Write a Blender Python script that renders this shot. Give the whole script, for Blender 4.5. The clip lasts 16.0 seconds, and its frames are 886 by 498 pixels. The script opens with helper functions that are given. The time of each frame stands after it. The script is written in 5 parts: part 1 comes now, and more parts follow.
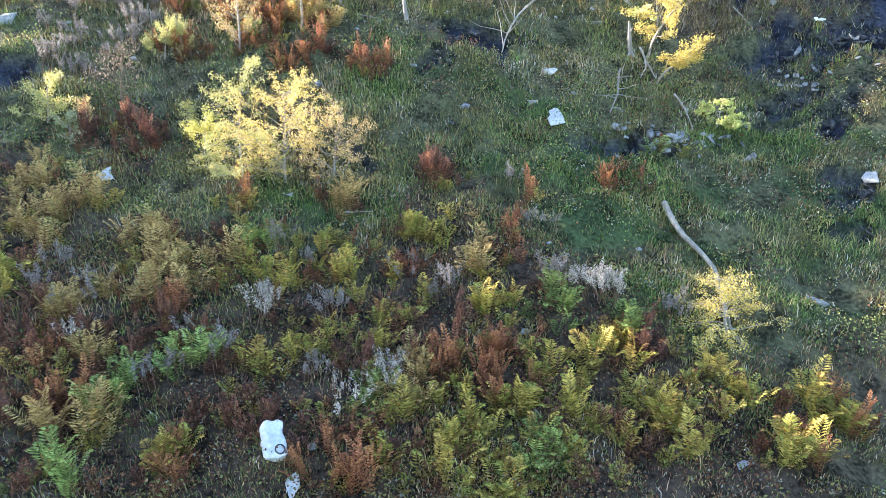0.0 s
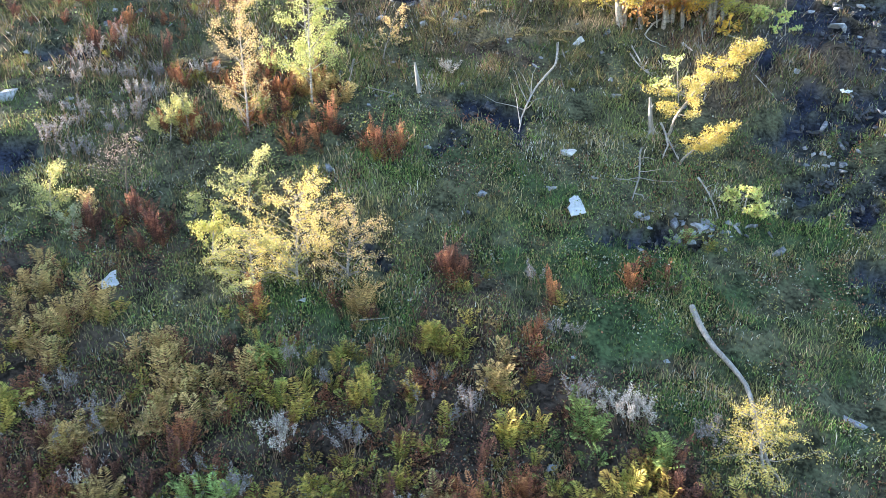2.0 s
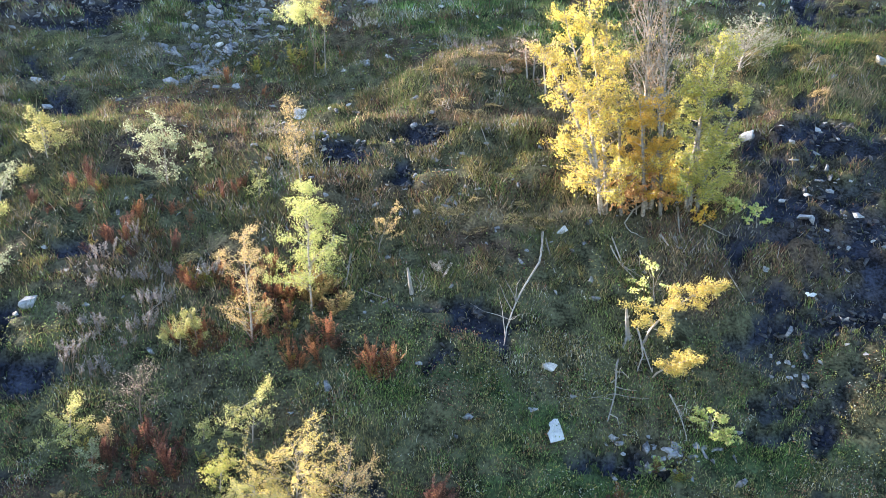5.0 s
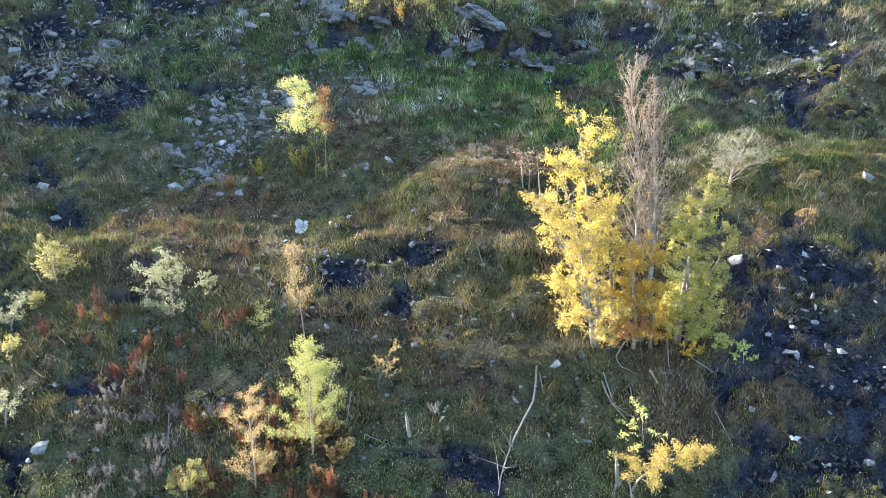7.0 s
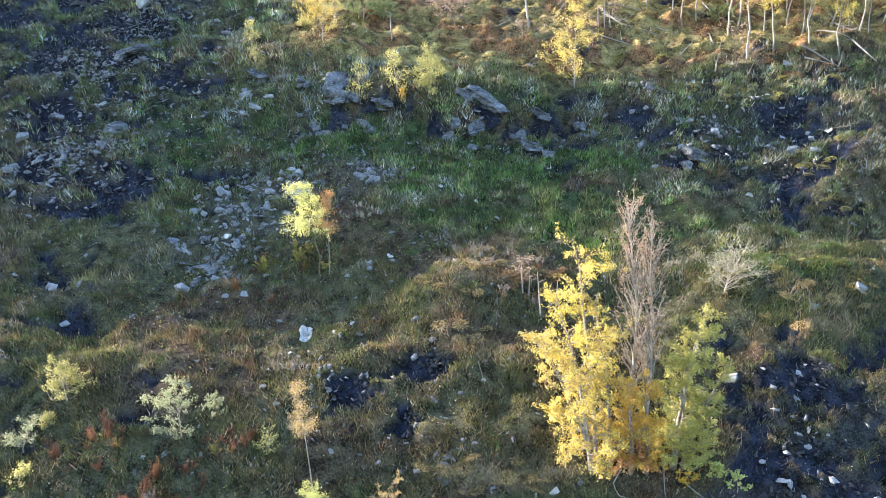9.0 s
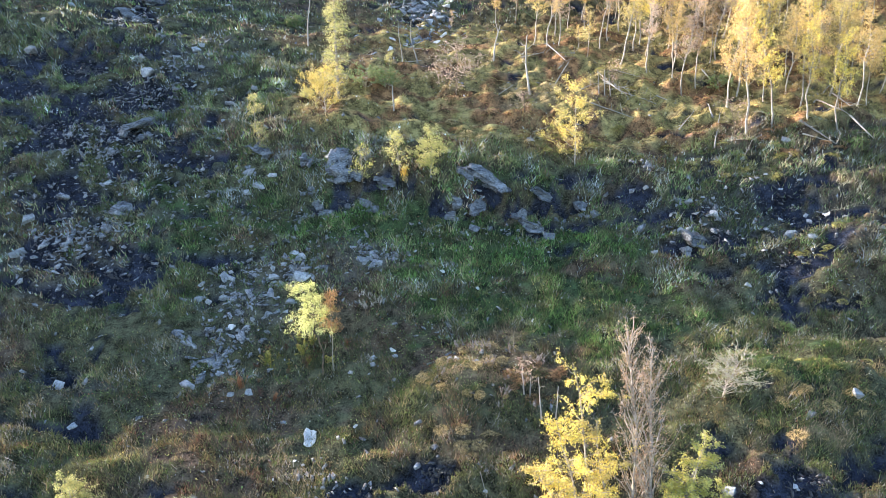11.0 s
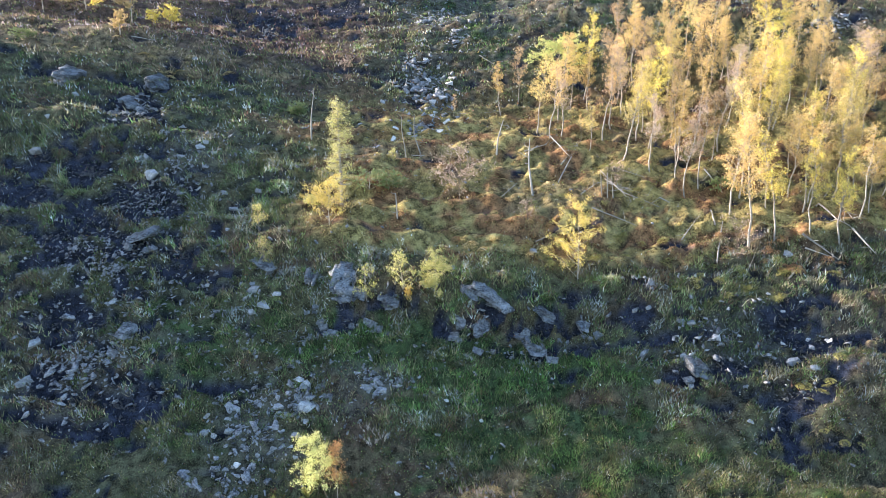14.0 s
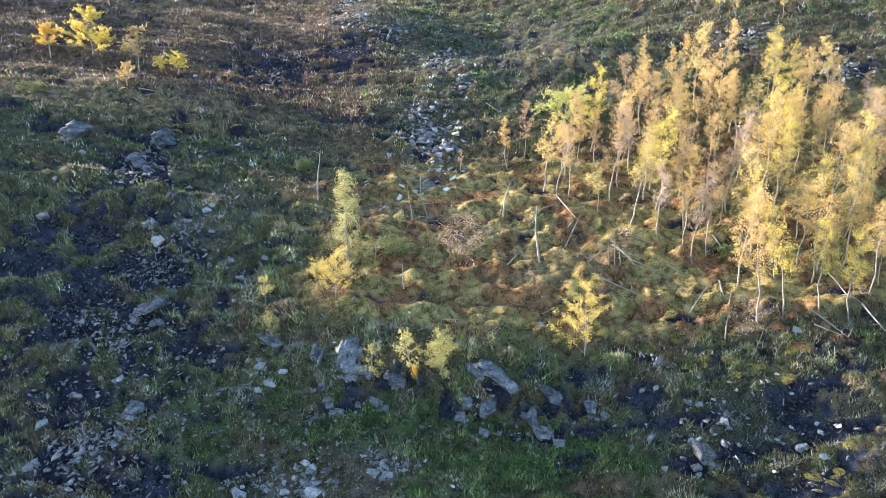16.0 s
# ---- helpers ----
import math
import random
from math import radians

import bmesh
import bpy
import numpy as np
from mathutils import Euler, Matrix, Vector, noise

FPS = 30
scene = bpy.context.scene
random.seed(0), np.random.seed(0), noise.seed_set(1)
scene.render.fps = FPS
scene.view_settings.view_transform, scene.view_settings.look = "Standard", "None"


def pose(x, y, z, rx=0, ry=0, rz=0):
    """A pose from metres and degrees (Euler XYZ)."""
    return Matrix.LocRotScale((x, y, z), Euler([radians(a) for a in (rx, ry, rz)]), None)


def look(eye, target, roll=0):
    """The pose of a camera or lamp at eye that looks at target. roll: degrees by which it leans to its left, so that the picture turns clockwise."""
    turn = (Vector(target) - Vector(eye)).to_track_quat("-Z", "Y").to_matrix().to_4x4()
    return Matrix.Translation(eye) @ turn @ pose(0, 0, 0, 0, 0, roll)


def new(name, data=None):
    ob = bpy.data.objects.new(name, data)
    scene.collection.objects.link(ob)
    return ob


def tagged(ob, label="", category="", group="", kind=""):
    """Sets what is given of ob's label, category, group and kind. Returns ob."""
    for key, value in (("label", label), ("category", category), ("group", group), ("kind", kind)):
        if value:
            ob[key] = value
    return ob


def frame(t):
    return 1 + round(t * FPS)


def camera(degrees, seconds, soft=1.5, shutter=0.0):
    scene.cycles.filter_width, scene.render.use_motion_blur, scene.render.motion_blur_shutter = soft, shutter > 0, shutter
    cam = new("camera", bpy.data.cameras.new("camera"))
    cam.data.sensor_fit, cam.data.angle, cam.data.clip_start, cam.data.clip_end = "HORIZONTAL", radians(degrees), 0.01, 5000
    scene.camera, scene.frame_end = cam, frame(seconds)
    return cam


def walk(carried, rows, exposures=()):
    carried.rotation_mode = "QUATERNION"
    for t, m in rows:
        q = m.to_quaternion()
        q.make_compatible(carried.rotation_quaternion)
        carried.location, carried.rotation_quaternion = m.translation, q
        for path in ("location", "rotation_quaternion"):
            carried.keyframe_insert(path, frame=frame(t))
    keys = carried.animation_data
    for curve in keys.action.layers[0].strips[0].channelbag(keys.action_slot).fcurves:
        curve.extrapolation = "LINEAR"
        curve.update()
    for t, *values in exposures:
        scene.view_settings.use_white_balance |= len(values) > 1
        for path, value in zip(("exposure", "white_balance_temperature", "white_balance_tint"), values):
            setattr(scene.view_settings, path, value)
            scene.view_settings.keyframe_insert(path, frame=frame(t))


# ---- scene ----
cam = camera(68.6, 16.0, soft=0.7)
METRES, EYE, TILT, LEAN, TURN = 18.0, 6.0, -14.0, 0.0, 0.0
ROWS = [
    (0.0, 0.0, 0.0, 0.0, -0.0, 0.0, -0.0),
    (0.5, -0.0035, 0.0226, 0.0111, -0.01, -0.06, 0.08),
    (1.0, -0.0069, 0.0256, 0.0276, 0.01, -0.16, 0.1),
    (1.5, -0.0098, 0.0222, 0.0476, 0.03, -0.26, 0.11),
    (2.0, -0.0109, 0.0164, 0.0691, 0.09, -0.32, 0.14),
    (2.5, -0.0102, 0.0102, 0.0909, 0.13, -0.36, 0.15),
    (3.0, -0.0086, 0.0044, 0.1147, 0.13, -0.41, 0.14),
    (3.5, -0.0066, -0.0018, 0.1431, 0.17, -0.5, 0.15),
    (4.0, -0.0049, -0.008, 0.1754, 0.17, -0.56, 0.17),
    (4.5, -0.0031, -0.014, 0.2084, 0.18, -0.6, 0.15),
    (7.0, 0.0023, -0.0387, 0.3752, 0.24, -0.81, 0.12),
    (7.5, 0.0021, -0.0426, 0.4085, 0.24, -0.84, 0.12),
    (8.0, 0.0019, -0.046, 0.4416, 0.25, -0.87, 0.1),
    (8.5, 0.0018, -0.0492, 0.4747, 0.27, -0.89, 0.1),
    (9.0, 0.0013, -0.0521, 0.5081, 0.28, -0.93, 0.07),
    (11.5, -0.0023, -0.0618, 0.672, 0.27, -0.95, 0.04),
    (12.0, -0.003, -0.0624, 0.7058, 0.27, -0.98, 0.05),
    (12.5, -0.0036, -0.0627, 0.7399, 0.29, -1.03, 0.03),
    (13.0, -0.0047, -0.0626, 0.7744, 0.28, -1.08, 0.03),
    (13.5, -0.0049, -0.0622, 0.8086, 0.3, -1.11, 0.04),
    (14.0, -0.0062, -0.0616, 0.8428, 0.34, -1.14, 0.02),
    (14.5, -0.0067, -0.0604, 0.8773, 0.4, -1.17, -0.02),
    (15.0, -0.0077, -0.0591, 0.9119, 0.42, -1.21, -0.04),
    (15.5, -0.0086, -0.0576, 0.944, 0.56, -1.25, -0.06),
    (16.0, -0.0092, -0.0557, 0.9771, 0.78, -1.27, -0.12),
]
walk(cam, [(t, pose(0, 0, EYE, TILT, LEAN, TURN) @ pose(METRES * x, METRES * y, METRES * z, 90 + pitch, roll, yaw)) for t, x, y, z, yaw, pitch, roll in ROWS],
     exposures=[(0.0, 2.82), (3.5, 2.48), (7.0, 2.3), (12.5, 2.21), (16.0, 2.04)])

# ---- light ----
SUN_SIDE, SUN_HEIGHT = 22.5, 19.5      # degrees from the left towards the uphill side; height above the horizon
ss, sh = radians(SUN_SIDE), radians(SUN_HEIGHT)
to_sun = Vector((-math.cos(ss) * math.cos(sh), math.sin(ss) * math.cos(sh), math.sin(sh)))
world = bpy.data.worlds.new("sky")
scene.world = world
world.use_nodes = True
wn = world.node_tree
sky = wn.nodes.new("ShaderNodeTexSky")
sky.sky_type, sky.sun_disc, sky.ozone_density = "NISHITA", False, 2.0
sky.sun_elevation, sky.sun_rotation = sh, math.atan2(to_sun.x, to_sun.y)
wn.links.new(sky.outputs[0], wn.nodes["Background"].inputs[0])
wn.nodes["Background"].inputs[1].default_value = 0.15
sun = new("sun", bpy.data.lights.new("sun", "SUN"))
sun.data.energy, sun.data.angle, sun.data.color = 5.0, radians(0.6), (1.0, 0.845, 0.73)
sun.matrix_world = look(to_sun * 50, (0, 0, 0))
tagged(sun, "low autumn sun", "sun", kind="structure")

# -- ground shape
# the slope from the valley up: y, height on the middle line, sideways tilt, sideways bow
SLOPE = np.array([
    (-400, -120, -0.38, -0.27), (-10, -3.83, -0.39, -0.27), (4, 2.7, -0.68, -0.09), (6, 3.75, -0.71, 0.0),
    (8, 5.01, -0.28, 0.09), (10, 6.59, -0.15, 0.16), (12, 8.14, 0.19, 0.26), (14, 9.45, 0.15, 0.38),
    (16, 10.16, 0.37, 0.42), (18, 11.64, 0.32, 0.44), (20, 13.2, 0.06, 0.39), (21.4, 14.25, 0.09, 0.31),
    (22.6, 15.08, -0.1, 0.27), (24, 15.98, -0.27, 0.28), (26, 17.25, -0.44, 0.36), (29, 18.6, -0.45, 0.71),
    (32, 19.55, -0.65, 0.96), (36, 21.83, 0.3, 1.12), (44, 25.38, 0.65, 1.41), (60, 31.65, 0.71, 1.41),
    (120, 57.99, 0.71, 1.41), (400, 160, 0.71, 1.41),
])


def lattice(ix, iy, s):
    h = (ix * 374761393 + iy * 668265263 + s * 974634777) & 0xFFFFFFFF
    h = ((h ^ (h >> 13)) * 1274126177) & 0xFFFFFFFF
    return ((h ^ (h >> 16)) & 0xFFFF) / 65535.0


def vnoise(x, y, s=0):
    """Smooth value noise in 0..1 on a unit lattice."""
    fx, fy = np.floor(x), np.floor(y)
    ix, iy = fx.astype(np.int64), fy.astype(np.int64)
    u, v = x - fx, y - fy
    u, v = u * u * (3 - 2 * u), v * v * (3 - 2 * v)
    a, b = lattice(ix, iy, s), lattice(ix + 1, iy, s)
    c, d = lattice(ix, iy + 1, s), lattice(ix + 1, iy + 1, s)
    return (a * (1 - u) + b * u) * (1 - v) + (c * (1 - u) + d * u) * v


def fbm(x, y, s=0, n=3):
    t, a = 0.0, 0.5
    for i in range(n):
        t = t + a * vnoise(x * 2 ** i + 17.3 * i, y * 2 ** i - 9.1 * i, s + i)
        a *= 0.5
    return t / (1 - 0.5 ** n)


# the last two, a hollow and a rise, are shaped to shade the upper slope
MOUNDS = [(8.2, 15.3, 2.3, 1.1, 0.75), (1.0, 15.7, 1.7, 0.8, 0.6), (5.2, 39.0, 5.0, 1.6, 1.2), (0.8, 12.2, 2.2, 0.5, 0.30), (11.2, 18.9, 1.6, 0.8, 0.5),
          (-13.0, 34.0, 6.0, 1.5, 0.9), (12.0, 23.2, 3.5, 1.0, 0.6), (-14.0, 27.5, 3.0, 1.0, 0.5), (-9.0, 22.6, 4.0, 0.8, 0.4), (-3.7, 23.8, 1.8, 1.2, 0.65), (3.0, 42.5, 3.6, 3.0, -0.9), (-5.0, 46.0, 3.0, 4.0, 0.9)]


def ground(x, y):
    """Height of the hillside."""
    rise, tilt, bow = (sum(np.interp(y + o, SLOPE[:, 0], SLOPE[:, k]) for o in (-0.5, 0.0, 0.5)) / 3 for k in (1, 2, 3))
    v = np.tanh(x / 26) * 26 / 12
    z = rise + tilt * v + bow * v * v
    edge = 21.2 + 0.9 * (fbm(x / 2.5, x * 0 + 3.3, 57, 3) - 0.5) - 0.05 * np.abs(x + 0.5)
    scarp = np.exp(-((x + 0.3) / 5.5) ** 4) * (0.7 + 0.6 * vnoise(x / 1.4, x * 0, 58)) + 0.55 * np.exp(-((x - 9.5) / 3.5) ** 4)
    z = z + 0.75 * scarp * (1 / (1 + np.exp(np.clip((edge - y) / 0.09, -40, 40))) - 0.5) * np.exp(-((y - edge) / 2.2) ** 2)   # low rock scarp
    z = z + 0.45 * (fbm(x / 3.6, y / 2.4, 3, 2) - 0.5)                    # swells
    hum = np.abs(fbm(x / 1.3 + 3, y / 0.8, 37, 2) - 0.5)                   # rounded hummocks with clefts between
    calm = 1 - 0.5 * np.clip((y - 15) / 2, 0, 1) * np.clip((21.5 - y) / 1.5, 0, 1) * np.clip((7.5 - x) / 2, 0, 1)      # the meadow below the rock band is smoother
    z = z + calm * (0.75 + 0.25 * np.clip((y - 22) / 2, 0, 1) * np.clip((x - 1) / 3, 0, 1)) * np.minimum(hum, 0.22) * np.clip((y - 9) / 5, 0.2, 1) * np.clip((38 - y) / 10, 0.4, 1)
    z = z + 4.15 / (1 + np.exp(np.clip((x + 14.8) / 0.8, -40, 40))) / (1 + np.exp(np.clip((y - 12.4) * 3.0, -40, 40))) / (1 + np.exp(np.clip(4 - y, -40, 40)))   # low spur out of view on the sun's side, added to shade the foreground
    # second unseen step on that spur, added for more foreground shade
    z = z + 0.6 / (1 + np.exp(np.clip((x + 15.5) / 0.8, -40, 40))) / (1 + np.exp(np.clip((y - 11.9) * 2.2, -40, 40))) / (1 + np.exp(np.clip(4 - y, -40, 40)))
    # unseen rise further up, added to shade the meadow
    z = z + 0.9 / (1 + np.exp(np.clip((x + 23) / 1.5, -40, 40))) * np.exp(-((y - 25) / 7) ** 4)
    ph = (y + 1.1 * fbm(x / 2.2, y / 1.6, 87, 2) + 0.5 * vnoise(x / 0.9, y / 0.9, 88)) / 1.25                                  # stepped heath under the grove
    fr = ph - np.floor(ph)
    step = np.where(fr < 0.7, fr / 0.7 * 0.25, 0.25 + 0.75 * (fr - 0.7) / 0.3) - fr
    z = z + 0.42 * step * np.clip((y - 22.2) / 1.2, 0, 1) * np.clip((36 - y) / 5, 0, 1) * np.clip((x + 6) / 3, 0, 1)
    for mx, my, rx, ry, mh in MOUNDS:
        z = z + mh * np.exp(-((x - mx) / rx) ** 2 - ((y - my) / ry) ** 2)
    terr = fbm(x / 3.4 + 0.4 * np.sin(y), y / 0.9, 11, 3) - 0.5          # sheep-track terraces along the slope
    z = z + 0.42 * calm * terr * np.clip((y - 7) / 6, 0.25, 1)
    z = z + (0.28 + 0.34 * np.clip((y - 22) / 2, 0, 1) * np.clip((x + 4) / 3, 0, 1) - 0.22 * np.clip((y - 30) / 6, 0, 1)) * (fbm(x / 0.5, y / 0.36, 23, 3) - 0.5)                 # tussocks
    return z


# -- end of ground shape


def gz(x, y):
    return float(ground(np.array([x]), np.array([y]))[0])


# kinds of cover, as soft blots: x, y, half width, half depth
SOIL = [(6.20, 11.50, 0.90, 0.60), (7.00, 12.30, 1.04, 1.71), (7.60, 13.30, 0.91, 0.81), (6.60, 11.30, 0.65, 0.63), (7.50, 11.20, 0.91, 0.81), (6.15, 10.30, 0.52, 0.22), (5.20, 10.15, 0.39, 0.22), (5.40, 9.35, 0.52, 0.22), (5.84, 10.67, 0.65, 0.29), (5.95, 9.97, 0.59, 0.25), (5.02, 9.33, 0.52, 0.22), (5.80, 9.00, 0.45, 0.22), (5.16, 7.90, 0.26, 0.22), (5.00, 7.47, 0.21, 0.22), (5.62, 9.59, 0.52, 0.22), (6.58, 10.24, 0.59, 0.36), (-12.58, 25.43, 0.70, 0.60), (-10.08, 22.54, 1.30, 0.60), (-13.10, 23.15, 0.90, 0.50), (0.47, 10.23, 0.58, 0.30), (0.05, 9.55, 0.36, 0.15), (2.69, 8.49, 0.51, 0.16), (-0.67, 8.28, 0.18, 0.15), (5.28, 7.92, 0.29, 0.22), (5.00, 7.48, 0.20, 0.22),
        (-1.63, 12.86, 0.46, 0.31), (-0.58, 12.43, 0.40, 0.15),
        (5.64, 8.94, 0.55, 0.22), (-6.46, 9.87, 0.20, 0.35), (-5.55, 9.26, 0.35, 0.16), (-3.18, 9.17, 0.14, 0.15), (-0.19, 13.82, 0.49, 0.24), (1.04, 9.70, 0.20, 0.15)]
SOIL += [(-9.39, 21.27, 0.85, 0.19), (-0.18, 13.87, 0.41, 0.23), (-1.62, 13.35, 0.53, 0.38), (-0.64, 12.70, 0.32, 0.18), (9.12, 20.14, 2.10, 1.05), (9.43, 16.59, 1.09, 0.70),
         (-9.40, 22.51, 2.05, 0.85), (-9.52, 21.29, 0.91, 0.24), (-7.08, 21.72, 0.54, 0.15), (-12.74, 25.62, 0.91, 0.45), (-12.25, 28.85, 1.25, 2.00), (-10.36, 24.69, 1.37, 0.45),
         (-17.48, 30.93, 1.19, 0.35), (-14.55, 25.90, 0.61, 0.29), (-12.07, 22.62, 1.13, 0.64), (8.26, 20.26, 1.84, 1.04), (9.18, 18.49, 1.36, 0.50), (10.22, 16.08, 0.55, 0.71), (9.92, 17.43, 0.73, 0.26)]
SOIL += [(8.97, 19.92, 3.12, 1.29), (-11.61, 23.78, 2.35, 1.14), (-14.23, 24.62, 1.17, 1.10), (-11.28, 19.23, 1.43, 0.69), (-9.24, 18.77, 1.41, 0.58), (-12.32, 20.72, 0.85, 0.41), (6.89, 21.69, 1.57, 0.22), (9.80, 20.65, 1.35, 0.32), (-9.59, 38.85, 2.06, 2.27), (-5.42, 41.34, 1.72, 1.75), (-11.69, 28.02, 1.31, 1.68), (-12.74, 25.32, 0.81, 0.39), (-11.24, 24.64, 1.18, 0.59), (-13.77, 24.41, 1.37, 0.78), (-9.98, 22.75, 2.38, 0.86), (-8.47, 22.49, 0.74, 0.69), (-10.94, 21.51, 0.49, 0.21), (-4.80, 21.40, 0.35, 0.15), (-8.40, 19.20, 0.35, 0.15), (-3.14, 21.06, 0.88, 0.15), (-1.94, 21.12, 1.06, 0.15), (0.62, 20.81, 0.87, 0.15), (2.16, 21.11, 1.23, 0.15), (3.17, 20.86, 1.23, 0.15), (2.60, 20.27, 0.69, 0.19), (4.06, 21.32, 1.05, 0.18), (4.57, 20.26, 0.85, 0.15), (7.75, 20.81, 3.97, 0.56), (10.21, 19.84, 2.76, 0.99), (-11.44, 20.81, 1.84, 0.58), (-9.04, 16.22, 0.88, 0.65), (5.41, 8.88, 0.70, 0.22)]
GREEN = [(2.10, 41.14, 3.49, 5.84), (2.21, 7.73, 2.21, 1.17), (4.34, 8.39, 1.24, 0.84), (-1.60, 20.42, 5.26, 0.93), (-3.26, 20.35, 2.97, 0.71), (1.70, 19.63, 4.10, 1.16), (3.02, 17.75, 3.21, 1.04), (-7.48, 19.53, 1.97, 1.31), (4.65, 7.83, 0.89, 0.73), (0.14, 9.30, 1.17, 0.30),
         (2.45, 8.16, 1.42, 0.41), (-1.46, 7.49, 0.98, 0.37), (6.64, 42.45, 2.92, 5.82), (7.78, 15.62, 1.68, 0.86)]
# pale withered grass; some blots also brighten strips that catch the low sun
SUNLIT_STRAW = [(6.5, 38.1, 2.2, 0.7), (8.4, 38.0, 1.6, 0.6), (0.92, 16.13, 1.22, 0.30), (1.53, 16.90, 0.70, 0.18), (0.41, 14.14, 0.71, 0.20), (0.76, 11.81, 1.42, 0.15), (7.59, 14.08, 1.64, 0.29), (0.72, 16.15, 1.03, 0.54), (11.42, 20.38, 1.62, 0.96), (-14.05, 32.91, 6.49, 1.25), (-13.90, 45.01, 10.83, 2.13),
         (5.11, 38.75, 3.15, 0.56), (7.45, 29.26, 1.42, 1.01), (3.41, 25.37, 3.12, 1.34), (-2.33, 27.67, 1.71, 0.78), (-3.86, 11.27, 0.55, 0.15), (0.58, 11.86, 0.96, 0.15), (11.02, 19.64, 1.23, 1.41)]
STONY = [(-6.9, 48.7, 1.6, 2.0), (-3.6, 44.0, 1.4, 2.4), (-1.4, 40.0, 1.4, 2.2), (0.4, 37.6, 1.2, 1.4), (-1.9, 35.0, 0.8, 1.2), (-0.5, 33.0, 1.0, 2.0), (15.4, 39.0, 2.0, 0.9), (18.2, 35.2, 2.0, 0.8), (2.18, 41.44, 3.13, 6.25), (4.19, 42.26, 4.86, 5.78), (-5.22, 18.20, 1.51, 1.32), (-3.98, 18.96, 0.95, 0.52), (-5.76, 16.70, 0.97, 0.68), (-10.29, 19.38, 2.44, 1.34), (-1.33, 33.60, 1.45, 2.65), (-0.47, 40.64, 1.75, 5.05), (-5.72, 44.86, 2.22, 2.29), (-8.94, 15.59, 0.75, 0.45), (-2.29, 19.40, 0.81, 0.75), (-9.21, 26.81, 1.46, 1.38)]
HEATH = [(0.91, 16.03, 1.71, 0.70), (0.34, 16.18, 1.58, 0.51), (0.23, 24.54, 2.32, 1.13), (5.22, 27.62, 2.25, 1.09), (10.69, 22.90, 2.80, 0.61), (-6.34, 23.20, 2.64, 0.97), (-0.78, 16.98, 1.67, 0.96), (0.55, 11.43, 1.00, 0.55), (-8.17, 35.43, 6.27, 2.78), (-5.60, 14.91, 1.93, 1.23)]


def blots(x, y, rows, s, sharp=2.0, rough=3.0):
    m = np.zeros_like(x)
    n = fbm(x / 0.75, y / 0.24, s, 5) - 0.5
    for bx, by, rx, ry in rows:
        d = np.sqrt(((x - bx) / rx) ** 2 + ((y - by) / ry) ** 2)
        m = np.maximum(m, np.clip(((1.0 - d) * 0.9 + n * rough) * sharp, 0, 1))
    return m


# ---- meshes from arrays ----
def array_mesh(name, verts, faces, mat, tint=None, smooth=False):
    """verts (n,3), faces (m,k), tint (n,3)."""
    me = bpy.data.meshes.new(name)
    n, (m, k) = len(verts), faces.shape
    me.vertices.add(n)
    me.vertices.foreach_set("co", np.ascontiguousarray(verts, dtype=np.float32).ravel())
    me.loops.add(m * k)
    me.loops.foreach_set("vertex_index", np.ascontiguousarray(faces, dtype=np.int32).ravel())
    me.polygons.add(m)
    me.polygons.foreach_set("loop_start", np.arange(0, m * k, k, dtype=np.int32))
    if smooth:
        me.polygons.foreach_set("use_smooth", np.ones(m, dtype=bool))
    me.update(calc_edges=True)
    if tint is not None:
        at = me.attributes.new("tint", "FLOAT_COLOR", "POINT")
        at.data.foreach_set("color", np.ascontiguousarray(np.c_[tint, np.ones(n)], dtype=np.float32).ravel())
    me.materials.append(mat)
    return me


# ---- materials ----
def material(name):
    m = bpy.data.materials.new(name)
    m.use_nodes = True
    nt = m.node_tree
    return m, nt, nt.nodes["Principled BSDF"]


def leafy(name, glow=0.45, rough=0.6):
    """Thin leaf: colour from the tint of each leaf, part of the light passes through."""
    m, nt, b = material(name)
    at = nt.nodes.new("ShaderNodeAttribute")
    at.attribute_name = "tint"
    info = nt.nodes.new("ShaderNodeObjectInfo")
    hsv = nt.nodes.new("ShaderNodeHueSaturation")
    mr = nt.nodes.new("ShaderNodeMapRange")
    mr.inputs[3].default_value, mr.inputs[4].default_value = 0.82, 1.15
    nt.links.new(info.outputs["Random"], mr.inputs[0])
    nt.links.new(mr.outputs[0], hsv.inputs["Value"])
    nt.links.new(at.outputs["Color"], hsv.inputs["Color"])
    tr = nt.nodes.new("ShaderNodeBsdfTranslucent")
    mix = nt.nodes.new("ShaderNodeMixShader")
    mix.inputs[0].default_value = glow
    b.inputs["Roughness"].default_value = rough
    b.inputs["Specular IOR Level"].default_value = 0.25
    nt.links.new(hsv.outputs[0], b.inputs["Base Color"])
    nt.links.new(hsv.outputs[0], tr.inputs["Color"])
    nt.links.new(b.outputs[0], mix.inputs[1])
    nt.links.new(tr.outputs[0], mix.inputs[2])
    nt.links.new(mix.outputs[0], nt.nodes["Material Output"].inputs[0])
    return m


